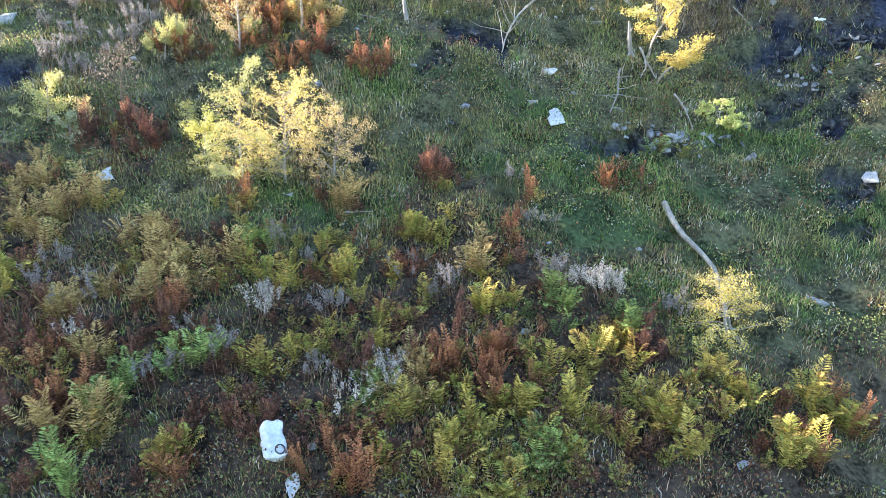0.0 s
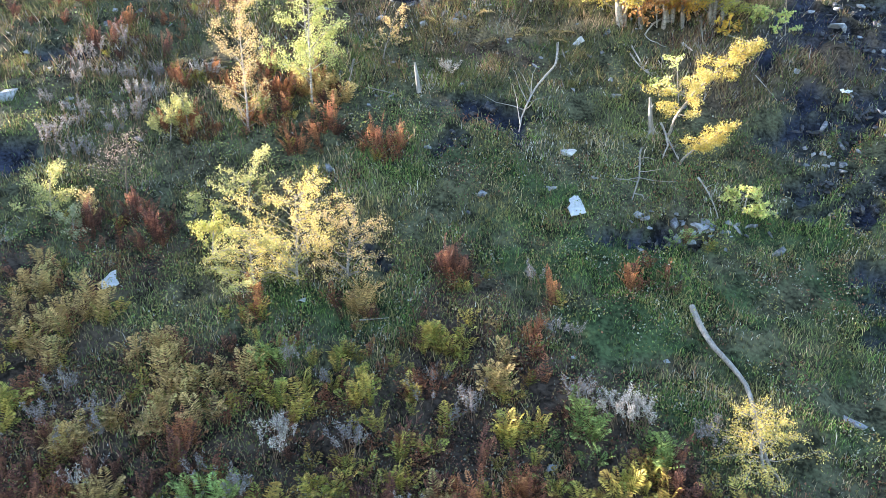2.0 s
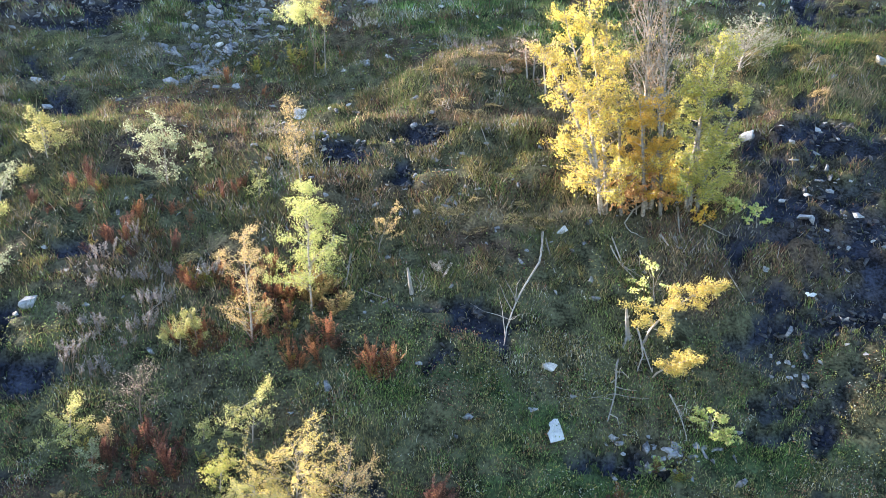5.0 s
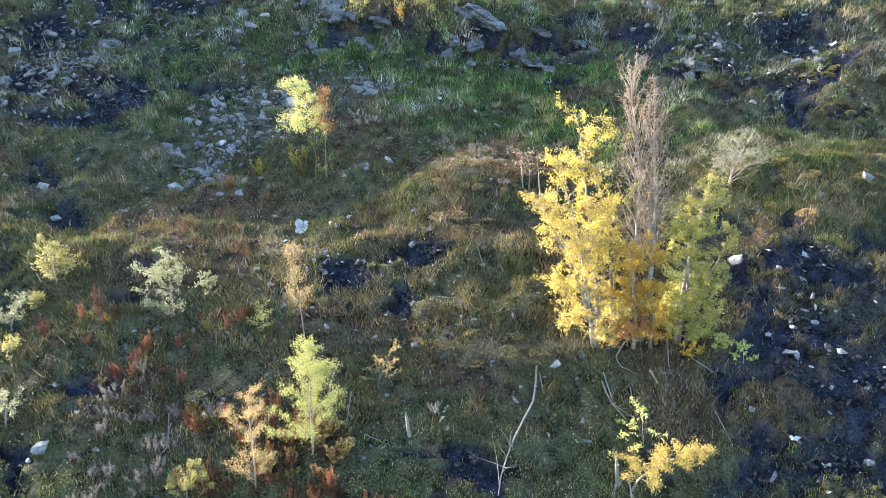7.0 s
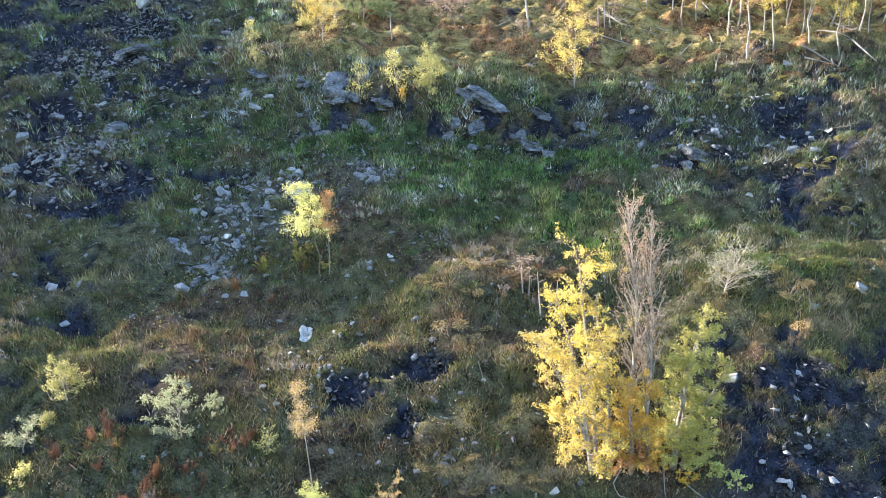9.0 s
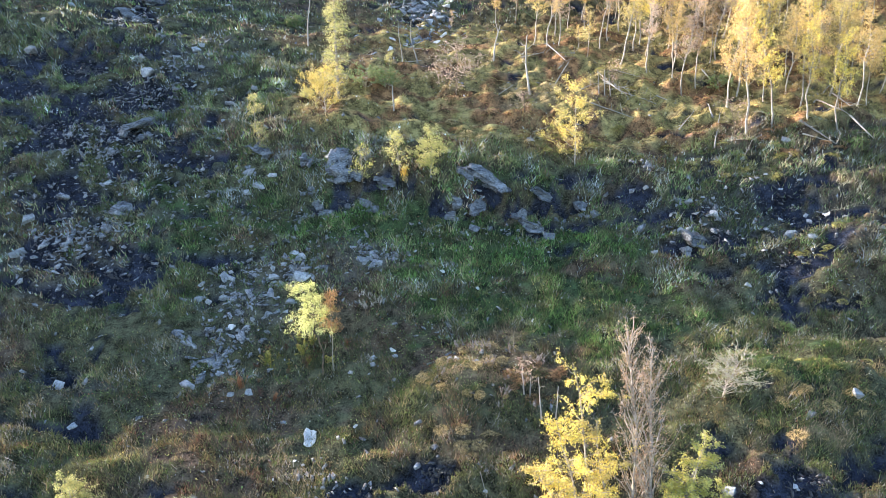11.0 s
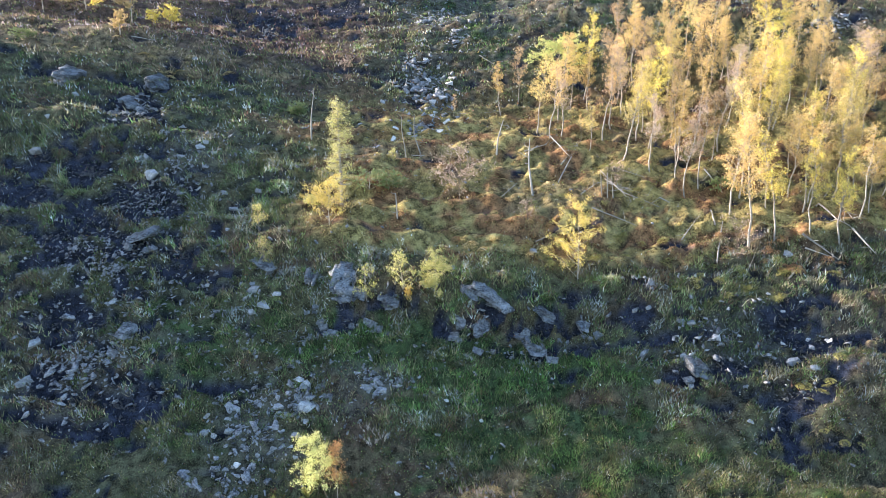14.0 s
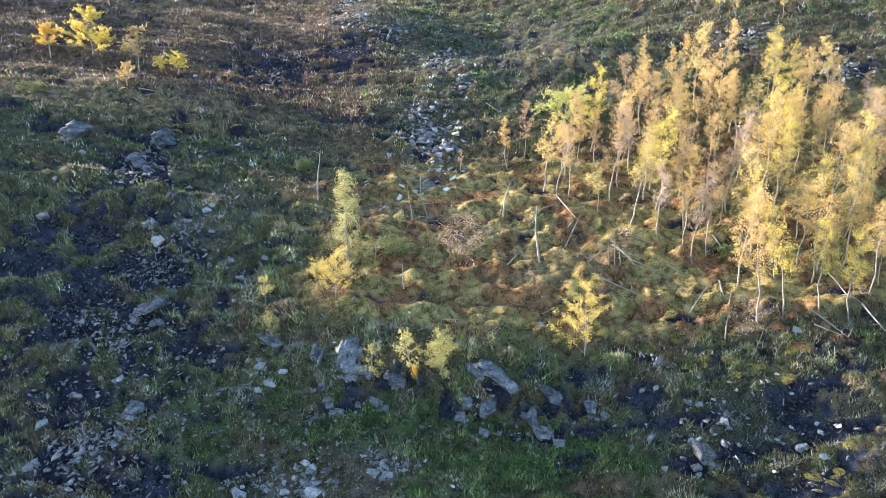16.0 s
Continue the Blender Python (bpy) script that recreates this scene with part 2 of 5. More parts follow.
def grainy(name, lo, hi, scale, rough=0.85, bump=0.4, detail=6, spec=0.3, streak=(1, 1, 1), tint=False, dist=0.02, span=(0.35, 0.66)):
    """Two-scale noise between two colours with fine relief."""
    m, nt, b = material(name)
    tc = nt.nodes.new("ShaderNodeTexCoord")
    mp = nt.nodes.new("ShaderNodeMapping")
    mp.inputs["Scale"].default_value = streak
    nt.links.new(tc.outputs["Object"], mp.inputs[0])
    n1, n2 = nt.nodes.new("ShaderNodeTexNoise"), nt.nodes.new("ShaderNodeTexNoise")
    n1.inputs["Scale"].default_value, n2.inputs["Scale"].default_value = scale, scale * 6
    n1.inputs["Detail"].default_value = n2.inputs["Detail"].default_value = detail
    for n in (n1, n2):
        nt.links.new(mp.outputs[0], n.inputs["Vector"])
    add = nt.nodes.new("ShaderNodeMath")
    add.operation = "MULTIPLY_ADD"
    add.inputs[1].default_value = 0.5
    half = nt.nodes.new("ShaderNodeMath")
    half.operation = "MULTIPLY"
    half.inputs[1].default_value = 0.5
    nt.links.new(n2.outputs[0], half.inputs[0])
    nt.links.new(n1.outputs[0], add.inputs[0])
    nt.links.new(half.outputs[0], add.inputs[2])
    ramp = nt.nodes.new("ShaderNodeValToRGB")
    ramp.color_ramp.elements[0].position, ramp.color_ramp.elements[1].position = span
    ramp.color_ramp.elements[0].color, ramp.color_ramp.elements[1].color = (*lo, 1), (*hi, 1)
    nt.links.new(add.outputs[0], ramp.inputs[0])
    out = ramp.outputs[0]
    if tint:
        at = nt.nodes.new("ShaderNodeAttribute")
        at.attribute_name = "tint"
        mu = nt.nodes.new("ShaderNodeMix")
        mu.data_type, mu.blend_type = "RGBA", "MULTIPLY"
        mu.inputs[0].default_value = 1.0
        nt.links.new(at.outputs["Color"], mu.inputs[6])
        nt.links.new(ramp.outputs[0], mu.inputs[7])
        out = mu.outputs[2]
    else:
        info = nt.nodes.new("ShaderNodeObjectInfo")
        mr = nt.nodes.new("ShaderNodeMapRange")
        mr.inputs[3].default_value, mr.inputs[4].default_value = 0.7, 1.2
        nt.links.new(info.outputs["Random"], mr.inputs[0])
        hsv = nt.nodes.new("ShaderNodeHueSaturation")
        nt.links.new(mr.outputs[0], hsv.inputs["Value"])
        nt.links.new(out, hsv.inputs["Color"])
        out = hsv.outputs[0]
    nt.links.new(out, b.inputs["Base Color"])
    b.inputs["Roughness"].default_value = rough
    b.inputs["Specular IOR Level"].default_value = spec
    bp = nt.nodes.new("ShaderNodeBump")
    bp.inputs["Strength"].default_value = bump
    bp.inputs["Distance"].default_value = dist
    nt.links.new(add.outputs[0], bp.inputs["Height"])
    nt.links.new(bp.outputs[0], b.inputs["Normal"])
    return m


M_GROUND = grainy("turf", (0.22, 0.22, 0.22), (1.6, 1.6, 1.6), 4.0, 0.95, 0.8, tint=True, spec=0.1, dist=0.05, span=(0.40, 0.61))
M_ROCK = grainy("grey_rock", (0.05, 0.054, 0.063), (0.25, 0.265, 0.29), 4.0, 0.8, 0.6, span=(0.41, 0.6))
M_STONE = grainy("bluish_grey_stone", (0.13, 0.14, 0.155), (0.37, 0.395, 0.42), 5.0, 0.75, 0.6, span=(0.38, 0.62))
M_PALE = grainy("pale_rock", (0.28, 0.29, 0.30), (0.60, 0.60, 0.59), 3.0, 0.75, 0.4)
M_CLIFF = grainy("schist", (0.022, 0.025, 0.032), (0.21, 0.232, 0.26), 2.6, 0.65, 0.8, streak=(1, 1, 2.2), span=(0.40, 0.62))
M_BARK = grainy("birch_bark", (0.10, 0.085, 0.07), (0.50, 0.46, 0.41), 5.0, 0.7, 0.4, streak=(1, 1, 3))
M_DEAD = grainy("weathered_wood", (0.15, 0.14, 0.125), (0.44, 0.41, 0.375), 6.0, 0.75, 0.5, streak=(3, 3, 0.6))
M_TWIG = grainy("brown_twig", (0.06, 0.045, 0.035), (0.20, 0.15, 0.11), 9.0, 0.85, 0.3)
M_LEAF = leafy("leaf", 0.42)
M_FERN = leafy("fern_leaf", 0.35, rough=0.75)
M_GRASS = leafy("grass_blade", 0.35, rough=0.6)
M_CLOD = grainy("dark_earth", (0.012, 0.013, 0.017), (0.05, 0.052, 0.060), 6.0, 0.42, 0.8, spec=0.6)
M_BAG = grainy("white_plastic", (0.34, 0.37, 0.39), (0.64, 0.66, 0.66), 5.0, 0.4, 0.25, spec=0.5)


# ---- helpers of this place ----
def part(name, me, parent, label=""):
    ob = new(name, me)
    ob.parent = parent
    return tagged(ob, label)


def thing(name, label, category, at, group="", turn=0.0, size=1.0, lean=0.0):
    e = new(name)
    e.matrix_basis = pose(*at, 0, lean, turn) @ Matrix.Diagonal((size, size, size, 1))
    return tagged(e, label, category, group)


RNG = np.random.default_rng(7)


def join(chunks):
    V, Fs, T, o = [], [], [], 0
    for v, f, t in chunks:
        V.append(v), Fs.append(f + o), T.append(t)
        o += len(v)
    return np.vstack(V), np.vstack(Fs), np.vstack(T)


def tube(path, radii, sides=6):
    """Tapered tube along path (n,3): quads as arrays."""
    path, radii = np.asarray(path, float), np.asarray(radii, float)
    d = np.gradient(path, axis=0)
    d /= np.linalg.norm(d, axis=1)[:, None] + 1e-9
    ref = np.where(np.abs(d[:, 2:3]) > 0.9, [[1.0, 0, 0]], [[0, 0, 1.0]])
    a = np.cross(d, ref)
    a /= np.linalg.norm(a, axis=1)[:, None] + 1e-9
    b = np.cross(d, a)
    ang = np.linspace(0, 2 * np.pi, sides, endpoint=False)
    ring = a[:, None] * np.cos(ang)[None, :, None] + b[:, None] * np.sin(ang)[None, :, None]
    v = (path[:, None] + ring * radii[:, None, None]).reshape(-1, 3)
    i = np.arange(len(path) - 1)[:, None] * sides
    j = np.arange(sides)[None]
    k = (j + 1) % sides
    f = np.stack([i + j, i + k, i + sides + k, i + sides + j], -1).reshape(-1, 4)
    return v, f, np.ones((len(v), 3))


def leaves(pos, size, palette, weights, rng, droop=0.0, aspect=0.62):
    """One folded rhombic leaf at each place; colour by leaf from the palette."""
    n = len(pos)
    ax = rng.normal(size=(n, 3))
    ax[:, 2] -= droop
    ax /= np.linalg.norm(ax, axis=1)[:, None]
    sd = np.cross(ax, rng.normal(size=(n, 3)))
    sd /= np.linalg.norm(sd, axis=1)[:, None]
    nm = np.cross(ax, sd)
    L = size * rng.uniform(0.6, 1.3, n)[:, None]
    W = L * aspect * 0.5
    v = np.stack([pos, pos + ax * L * 0.45 + sd * W + nm * L * 0.1, pos + ax * L, pos + ax * L * 0.45 - sd * W + nm * L * 0.1], 1).reshape(-1, 3)
    f = np.arange(n * 4).reshape(-1, 4)
    pal = np.asarray(palette)[rng.choice(len(palette), n, p=np.asarray(weights) / np.sum(weights))]
    pal = pal * rng.uniform(0.75, 1.25, (n, 1)) * rng.uniform(0.93, 1.07, (n, 3))
    return v, f, np.repeat(pal, 4, 0)


def branchy(h, rng, limbs=14, spread=0.3, start=0.25, bend=0.05, r0=0.04, up=0.7, curve=(0, 0), twigs=3, top=1.0):
    """Trunk with limbs and twigs. Gives tubes and the twig lines on which leaves sit."""
    n = 9
    s = np.linspace(0, 1, n)
    wob = np.cumsum(rng.normal(size=(n, 2)) * bend * h / n, 0)
    trunk = np.c_[wob[:, 0] + curve[0] * s ** 1.5, wob[:, 1] + curve[1] * s ** 1.5, s * h]
    trunk -= trunk[0]
    chunks = [tube(trunk, r0 * (1 - 0.85 * s), 6)]
    lines = [trunk[6:]]
    for k in range(limbs):
        q = rng.uniform(start, 0.97) if k else 0.95
        base = np.array([np.interp(q, s, trunk[:, i]) for i in range(3)])
        az = rng.uniform(0, 2 * np.pi)
        ln = spread * h * (0.35 + 0.9 * (1 - q) ** 0.6) * rng.uniform(0.6, 1.25) * top
        u = np.linspace(0, 1, 5)
        out = np.array([math.cos(az), math.sin(az)])
        el = up * rng.uniform(0.6, 1.3)
        p = np.c_[base[0] + out[0] * ln * u, base[1] + out[1] * ln * u, base[2] + ln * (el * u - 0.25 * u ** 2)]
        p[1:] += rng.normal(size=(4, 3)) * ln * 0.06
        chunks.append(tube(p, r0 * 0.36 * (1 - q * 0.5) * (1 - 0.8 * u), 4))
        lines.append(p[1:])
        for j in range(twigs):
            w = rng.uniform(0.3, 1)
            b2 = np.array([np.interp(w, u, p[:, i]) for i in range(3)])
            dv = rng.normal(size=3) * [1, 1, 0.7] + [out[0] * 0.6, out[1] * 0.6, 0.25]
            dv *= ln * rng.uniform(0.2, 0.45) / np.linalg.norm(dv)
            t2 = b2 + dv * np.linspace(0, 1, 3)[:, None]
            chunks.append(tube(t2[::2], r0 * 0.12 * np.array([1, 0.4]), 3))
            lines.append(t2)
    return chunks, lines


def along(lines, n, jit, rng):
    L = np.array([np.linalg.norm(np.diff(l, axis=0), axis=1).sum() for l in lines])
    pick = rng.choice(len(lines), n, p=L / L.sum())
    out = np.empty((n, 3))
    for k, l in enumerate(lines):
        m = np.where(pick == k)[0]
        u = rng.uniform(0, len(l) - 1.001, len(m))
        i = u.astype(int)
        out[m] = l[i] + (l[i + 1] - l[i]) * (u - i)[:, None]
    return out + rng.normal(size=(n, 3)) * jit


YELLOW = [(0.75, 0.62, 0.14), (0.80, 0.68, 0.21), (0.66, 0.49, 0.10), (0.52, 0.50, 0.14)]
GOLD = [(0.72, 0.47, 0.08), (0.74, 0.53, 0.13), (0.58, 0.34, 0.07), (0.64, 0.48, 0.13)]
ORANGE = [(0.66, 0.45, 0.15), (0.72, 0.55, 0.20), (0.50, 0.32, 0.13), (0.74, 0.60, 0.26)]
RUST = [(0.52, 0.27, 0.11), (0.60, 0.35, 0.15), (0.37, 0.19, 0.09), (0.63, 0.44, 0.20)]
PALESTRAW = [(0.62, 0.49, 0.15), (0.54, 0.41, 0.12), (0.42, 0.38, 0.11), (0.66, 0.55, 0.24)]
TAWNY = [(0.54, 0.40, 0.18), (0.60, 0.46, 0.22), (0.42, 0.30, 0.15), (0.50, 0.40, 0.18)]
STRAWY = [(0.71, 0.57, 0.17), (0.66, 0.50, 0.13), (0.49, 0.45, 0.12), (0.75, 0.64, 0.28)]
GREENY = [(0.54, 0.51, 0.12), (0.55, 0.53, 0.18), (0.35, 0.40, 0.13), (0.66, 0.59, 0.21)]
LIME = [(0.52, 0.58, 0.20), (0.59, 0.59, 0.22), (0.42, 0.51, 0.18), (0.70, 0.63, 0.26)]
LIMEDARK = [(0.27, 0.30, 0.12), (0.35, 0.34, 0.13), (0.22, 0.23, 0.10), (0.44, 0.38, 0.17)]
LEMON = [(0.52, 0.49, 0.18), (0.44, 0.44, 0.16), (0.60, 0.54, 0.24), (0.32, 0.34, 0.14)]
PALELEMON = [(0.58, 0.58, 0.24), (0.50, 0.53, 0.20), (0.66, 0.64, 0.32), (0.38, 0.43, 0.16)]
PALEGREEN = [(0.44, 0.47, 0.28), (0.36, 0.40, 0.23), (0.54, 0.55, 0.36), (0.27, 0.31, 0.18)]
SAGE = [(0.30, 0.33, 0.22), (0.24, 0.27, 0.17), (0.38, 0.40, 0.29), (0.33, 0.31, 0.21)]
JUNIPER = [(0.14, 0.20, 0.08), (0.20, 0.26, 0.10), (0.10, 0.14, 0.06), (0.26, 0.26, 0.12)]
PINKISH = [(0.48, 0.37, 0.29), (0.41, 0.30, 0.24), (0.57, 0.46, 0.35), (0.35, 0.26, 0.20)]
BROWN = [(0.36, 0.25, 0.17), (0.42, 0.30, 0.20), (0.28, 0.20, 0.14), (0.46, 0.35, 0.19)]


def tree_meshes(name, seed, h, n_leaf, leaf, palette, weights=(4, 3, 2, 2), jit=0.06, droop=0.3, bark=None, tuft=1, **kw):
    rng = np.random.default_rng(seed)
    chunks, lines = branchy(h, rng, **kw)
    wood = array_mesh(name + "_trunk", *join(chunks)[:2], bark or M_BARK, smooth=True)
    pos = np.repeat(along(lines, n_leaf // tuft, jit * h / 4, rng), tuft, 0)
    pos = pos + rng.normal(size=pos.shape) * leaf * (0.9 if tuft > 1 else 0)
    v, f, t = leaves(pos, leaf, palette, weights, rng, droop)
    return wood, array_mesh(name + "_crown", v, f, M_LEAF, t)


def plant_tree(name, label, category, meshes, xy, group="", size=1.0, turn=0.0, lean=0.0, sink=0.08):
    e = thing(name, label, category, (xy[0], xy[1], gz(*xy) - sink), group, turn, size, lean)
    part("trunk", meshes[0], e)
    part("crown", meshes[1], e)
    return e


# ---- ground ----
def ground_cover(x, y):
    """Weights of bare soil, lush grass, brown heath and pale straw."""
    soil = blots(x + 0.5 * fbm(x / 0.6, y / 0.6, 45, 2), y + 0.5 * (fbm(x / 0.4, y / 0.5, 46, 3) - 0.5), SOIL, 41, 8.0, 4.0)
    soil = np.maximum(soil, np.clip((fbm(x / 1.2, y / 0.35, 51, 4) - 0.64) * 14, 0, 1) * np.clip(np.maximum(np.abs(x - 0.5) - 5.5, (y - 23) * 1.5), 0, 1))
    soil = soil * (1 - (1 - np.clip((fbm(x / 1.7, y / 0.34, 47, 3) - 0.42) * 9, 0, 1)) * np.clip((x - 3.2) / 1.5, 0, 1) * (0.35 + 0.65 * np.clip((y - 12.5) / 2, 0, 1)) * (0.6 + 0.4 * np.clip((19.2 - y) * 2, 0, 1)) * np.clip((21.8 - y) * 2, 0, 1))
    green = blots(x, y, GREEN, 61) * (1 - soil)
    straw = blots(x, y, SUNLIT_STRAW, 81) * (1 - soil)
    heath = np.maximum(np.clip((fbm(x / 2.2, y / 1.1, 71, 3) - 0.50 + 0.10 * np.clip((y - 20) / 6, 0, 1) * np.clip((x + 8) / 4, -0.5, 1)) * 3.5, 0, 1), blots(x, y, HEATH, 91)) * (1 - green)
    heath = np.maximum(heath, thicket(x, y))
    return soil, green, heath, straw


def moss(x, y):
    """The short mossy heath of the grove's floor."""
    return np.clip((y - 22.3 + (fbm(x / 1.5, y / 1.0, 151, 3) - 0.5) * 2.0) / 1.2, 0, 1) * np.clip((x + 6.5 + (fbm(x / 1.5, y / 1.0, 152, 3) - 0.5) * 4.0) / 3, 0, 1) * np.clip((33.5 + 0.1 * x - y) / 3, 0, 1)


def thicket(x, y):
    """Where ferns and tall herbs crowd out the grass."""
    return np.clip((7.4 - y + 0.12 * np.abs(x + 1) + (fbm(x / 1.2, y / 0.9, 131, 3) - 0.5) * 3.2) * 1.5, 0, 1) * np.clip((2.4 + 0.9 * (6 - y) - x) * 1.2, 0, 1)


def build_ground():
    gx = np.r_[-600, -300, -150, -80, -50, -36, np.arange(-28, -12, 0.2), np.arange(-12, 13, 0.125), np.arange(13, 30.1, 0.2), 36, 50, 80, 150, 300, 600]
    gy = np.r_[-400, -150, -60, -20, -8, -2, 1, np.arange(2.5, 24, 0.105), np.arange(24, 34, 0.13), np.arange(34, 56, 0.2), 60, 70, 90, 140, 250, 400]
    X, Y = np.meshgrid(gx, gy)
    x, y = X.ravel(), Y.ravel()
    soil, green, heath, straw = ground_cover(x, y)
    z = ground(x, y) - 0.20 * soil
    c = np.array([0.060, 0.062, 0.036]) * np.ones((len(x), 1))
    c = c + (np.array([0.036, 0.055, 0.024]) - c) * green[:, None]
    c = c + (np.array([0.070, 0.048, 0.036]) - c) * heath[:, None] * 0.8
    c = c + (np.array([0.090, 0.055, 0.048]) - c) * (np.clip((y - 32) / 4, 0, 1) * np.clip((-3 - x) / 4, 0, 1))[:, None] * 0.75
    c = c + (np.array([0.19, 0.145, 0.085]) - c) * straw[:, None] * 0.7
    c = c + (np.array([0.075, 0.074, 0.064]) - c) * blots(x, y, STONY, 121)[:, None] * 0.7
    c = c + ((np.array([0.250, 0.205, 0.080]) + np.array([-0.04, -0.090, -0.025]) * np.clip((fbm(x / 0.8, y / 0.5, 163, 3) - 0.50) * 8, 0, 1)[:, None]) * (0.2 + 1.5 * fbm(x / 0.5, y / 0.32, 161, 3))[:, None] - c) * (moss(x, y) * (1 - straw * 0.6))[:, None] * 0.85
    # brown thicket floor, its colour darkened for the shade between ferns
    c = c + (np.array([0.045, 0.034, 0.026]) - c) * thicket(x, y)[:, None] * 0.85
    # dark bare soil, its blue put in for sky reflected off wet peat
    c = c + (np.array([0.020, 0.024, 0.038]) * (0.3 + 1.4 * fbm(x / 0.45, y / 0.2, 171, 3))[:, None] - c) * soil[:, None]
    nx, ny = len(gx), len(gy)
    i = (np.arange(ny - 1)[:, None] * nx + np.arange(nx - 1)[None]).ravel()
    f = np.stack([i, i + 1, i + nx + 1, i + nx], 1)
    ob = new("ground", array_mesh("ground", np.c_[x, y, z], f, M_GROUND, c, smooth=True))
    return tagged(ob, "steep hillside of turf, heath and dark bare soil", "ground", kind="structure")


build_ground()


def blades(n, xr, yr, length, width, s, three=True):
    """Grass blades over a stretch of the hillside, joined."""
    rng = np.random.default_rng(s)
    x, y = rng.uniform(*xr, n), rng.uniform(*yr, n)
    clump = fbm(x / 0.30, y / 0.30, s, 2)
    soil, green, heath, straw = ground_cover(x, y)
    stony = blots(x, y, STONY, 121)
    ms = moss(x, y)
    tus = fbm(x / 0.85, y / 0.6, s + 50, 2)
    ok = (rng.uniform(size=n) > ms * 0.88) & (rng.uniform(size=n) > stony * 0.7) & (0.6 * clump + 0.4 * tus + rng.uniform(-0.12, 0.12, n) > np.where(y < 10.5, 0.43, 0.44)) & (rng.uniform(size=n) > soil * 0.95) & (rng.uniform(size=n) > thicket(x, y) * 0.30)
    x, y, soil, green, heath, straw, clump, tus, ms = [a[ok] for a in (x, y, soil, green, heath, straw, clump, tus, ms)]
    n = len(x)
    z = ground(x, y) - 0.20 * soil - 0.02
    az = rng.uniform(0, 2 * np.pi, n)
    L = length * rng.uniform(0.45, 1.25, n) * (0.25 + 0.7 * clump + 0.7 * tus) * (1 - 0.5 * ms)
    tall = rng.uniform(size=n) < 0.06 * (1 - ms)
    L = np.where(tall, L * 1.9, L)
    lean = rng.uniform(0.05, 0.45, n) * np.where(tall, 0.5, 1)
    d = np.stack([np.cos(az) * lean, np.sin(az) * lean - 0.18, np.ones(n)], 1)
    d /= np.linalg.norm(d, axis=1)[:, None]
    fa = rng.uniform(-0.9, 0.9, n)
    sd = np.stack([np.cos(fa), np.sin(fa), np.zeros(n)], 1) * (width * rng.uniform(0.6, 1.4, n))[:, None]
    p = np.stack([x, y, z], 1)
    mid = p + d * (L * 0.55)[:, None]
    tip = p + d * (L * 0.95)[:, None] + np.stack([np.cos(az) * L * 0.25, np.sin(az) * L * 0.25 - 0.05 * L, -0.12 * L], 1)
    pal = np.array([(0.125, 0.160, 0.062), (0.185, 0.185, 0.075), (0.26, 0.225, 0.125), (0.44, 0.36, 0.23), (0.105, 0.185, 0.048), (0.20, 0.115, 0.070), (0.34, 0.36, 0.33)])
    w = np.stack([4 - heath, 2.2 + 0 * x, 0.6 + heath + 2 * straw, 0.15 + 0.6 * heath - green * 0.1 + 7 * straw, 1.0 + 9 * green, 0.2 + 1.6 * heath, (0.6 + 0.7 * np.clip((y - 16) / 3, 0, 1)) * (1 - 0.85 * green)], 1)
    w = w * np.exp(5.0 * np.stack([vnoise(x / 0.5 + 31 * i, y / 0.36, 140 + i) - 0.5 for i in range(7)], 1))
    w = np.cumsum(w / w.sum(1)[:, None], 1)
    k = (rng.uniform(size=(n, 1)) > w).sum(1).clip(0, 6)
    k = np.where(tall & (rng.uniform(size=n) < 0.3), 2, k)
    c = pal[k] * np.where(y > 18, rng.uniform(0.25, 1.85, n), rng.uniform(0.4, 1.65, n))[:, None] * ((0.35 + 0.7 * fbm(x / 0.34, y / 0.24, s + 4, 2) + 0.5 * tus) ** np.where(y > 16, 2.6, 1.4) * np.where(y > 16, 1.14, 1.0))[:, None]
    c = c + ((np.array([[0.37, 0.31, 0.13]]) + np.array([[0.0, -0.07, -0.03]]) * np.clip((fbm(x / 0.8, y / 0.5, 163, 3) - 0.52) * 8, 0, 1)[:, None]) * rng.uniform(0.6, 1.5, (n, 1)) - c) * (ms * (rng.uniform(size=n) < 0.6))[:, None]
    # blades further up dimmed and cooled: bluish shade put into their colour
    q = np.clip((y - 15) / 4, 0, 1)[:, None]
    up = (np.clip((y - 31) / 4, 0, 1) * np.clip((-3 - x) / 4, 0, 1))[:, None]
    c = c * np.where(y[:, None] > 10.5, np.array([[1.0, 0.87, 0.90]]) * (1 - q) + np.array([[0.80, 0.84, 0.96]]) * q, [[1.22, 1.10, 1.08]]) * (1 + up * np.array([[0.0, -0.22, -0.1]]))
    if three:
        v = np.stack([p - sd, p + sd, mid + sd * 0.8, mid - sd * 0.8, tip], 1).reshape(-1, 3)
        b = np.arange(n)[:, None] * 5
        f = np.concatenate([b + [0, 1, 2], b + [0, 2, 3], b + [3, 2, 4]])
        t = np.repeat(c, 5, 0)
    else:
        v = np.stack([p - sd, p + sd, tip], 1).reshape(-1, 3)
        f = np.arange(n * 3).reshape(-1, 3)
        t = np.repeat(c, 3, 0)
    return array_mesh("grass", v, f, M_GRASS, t)


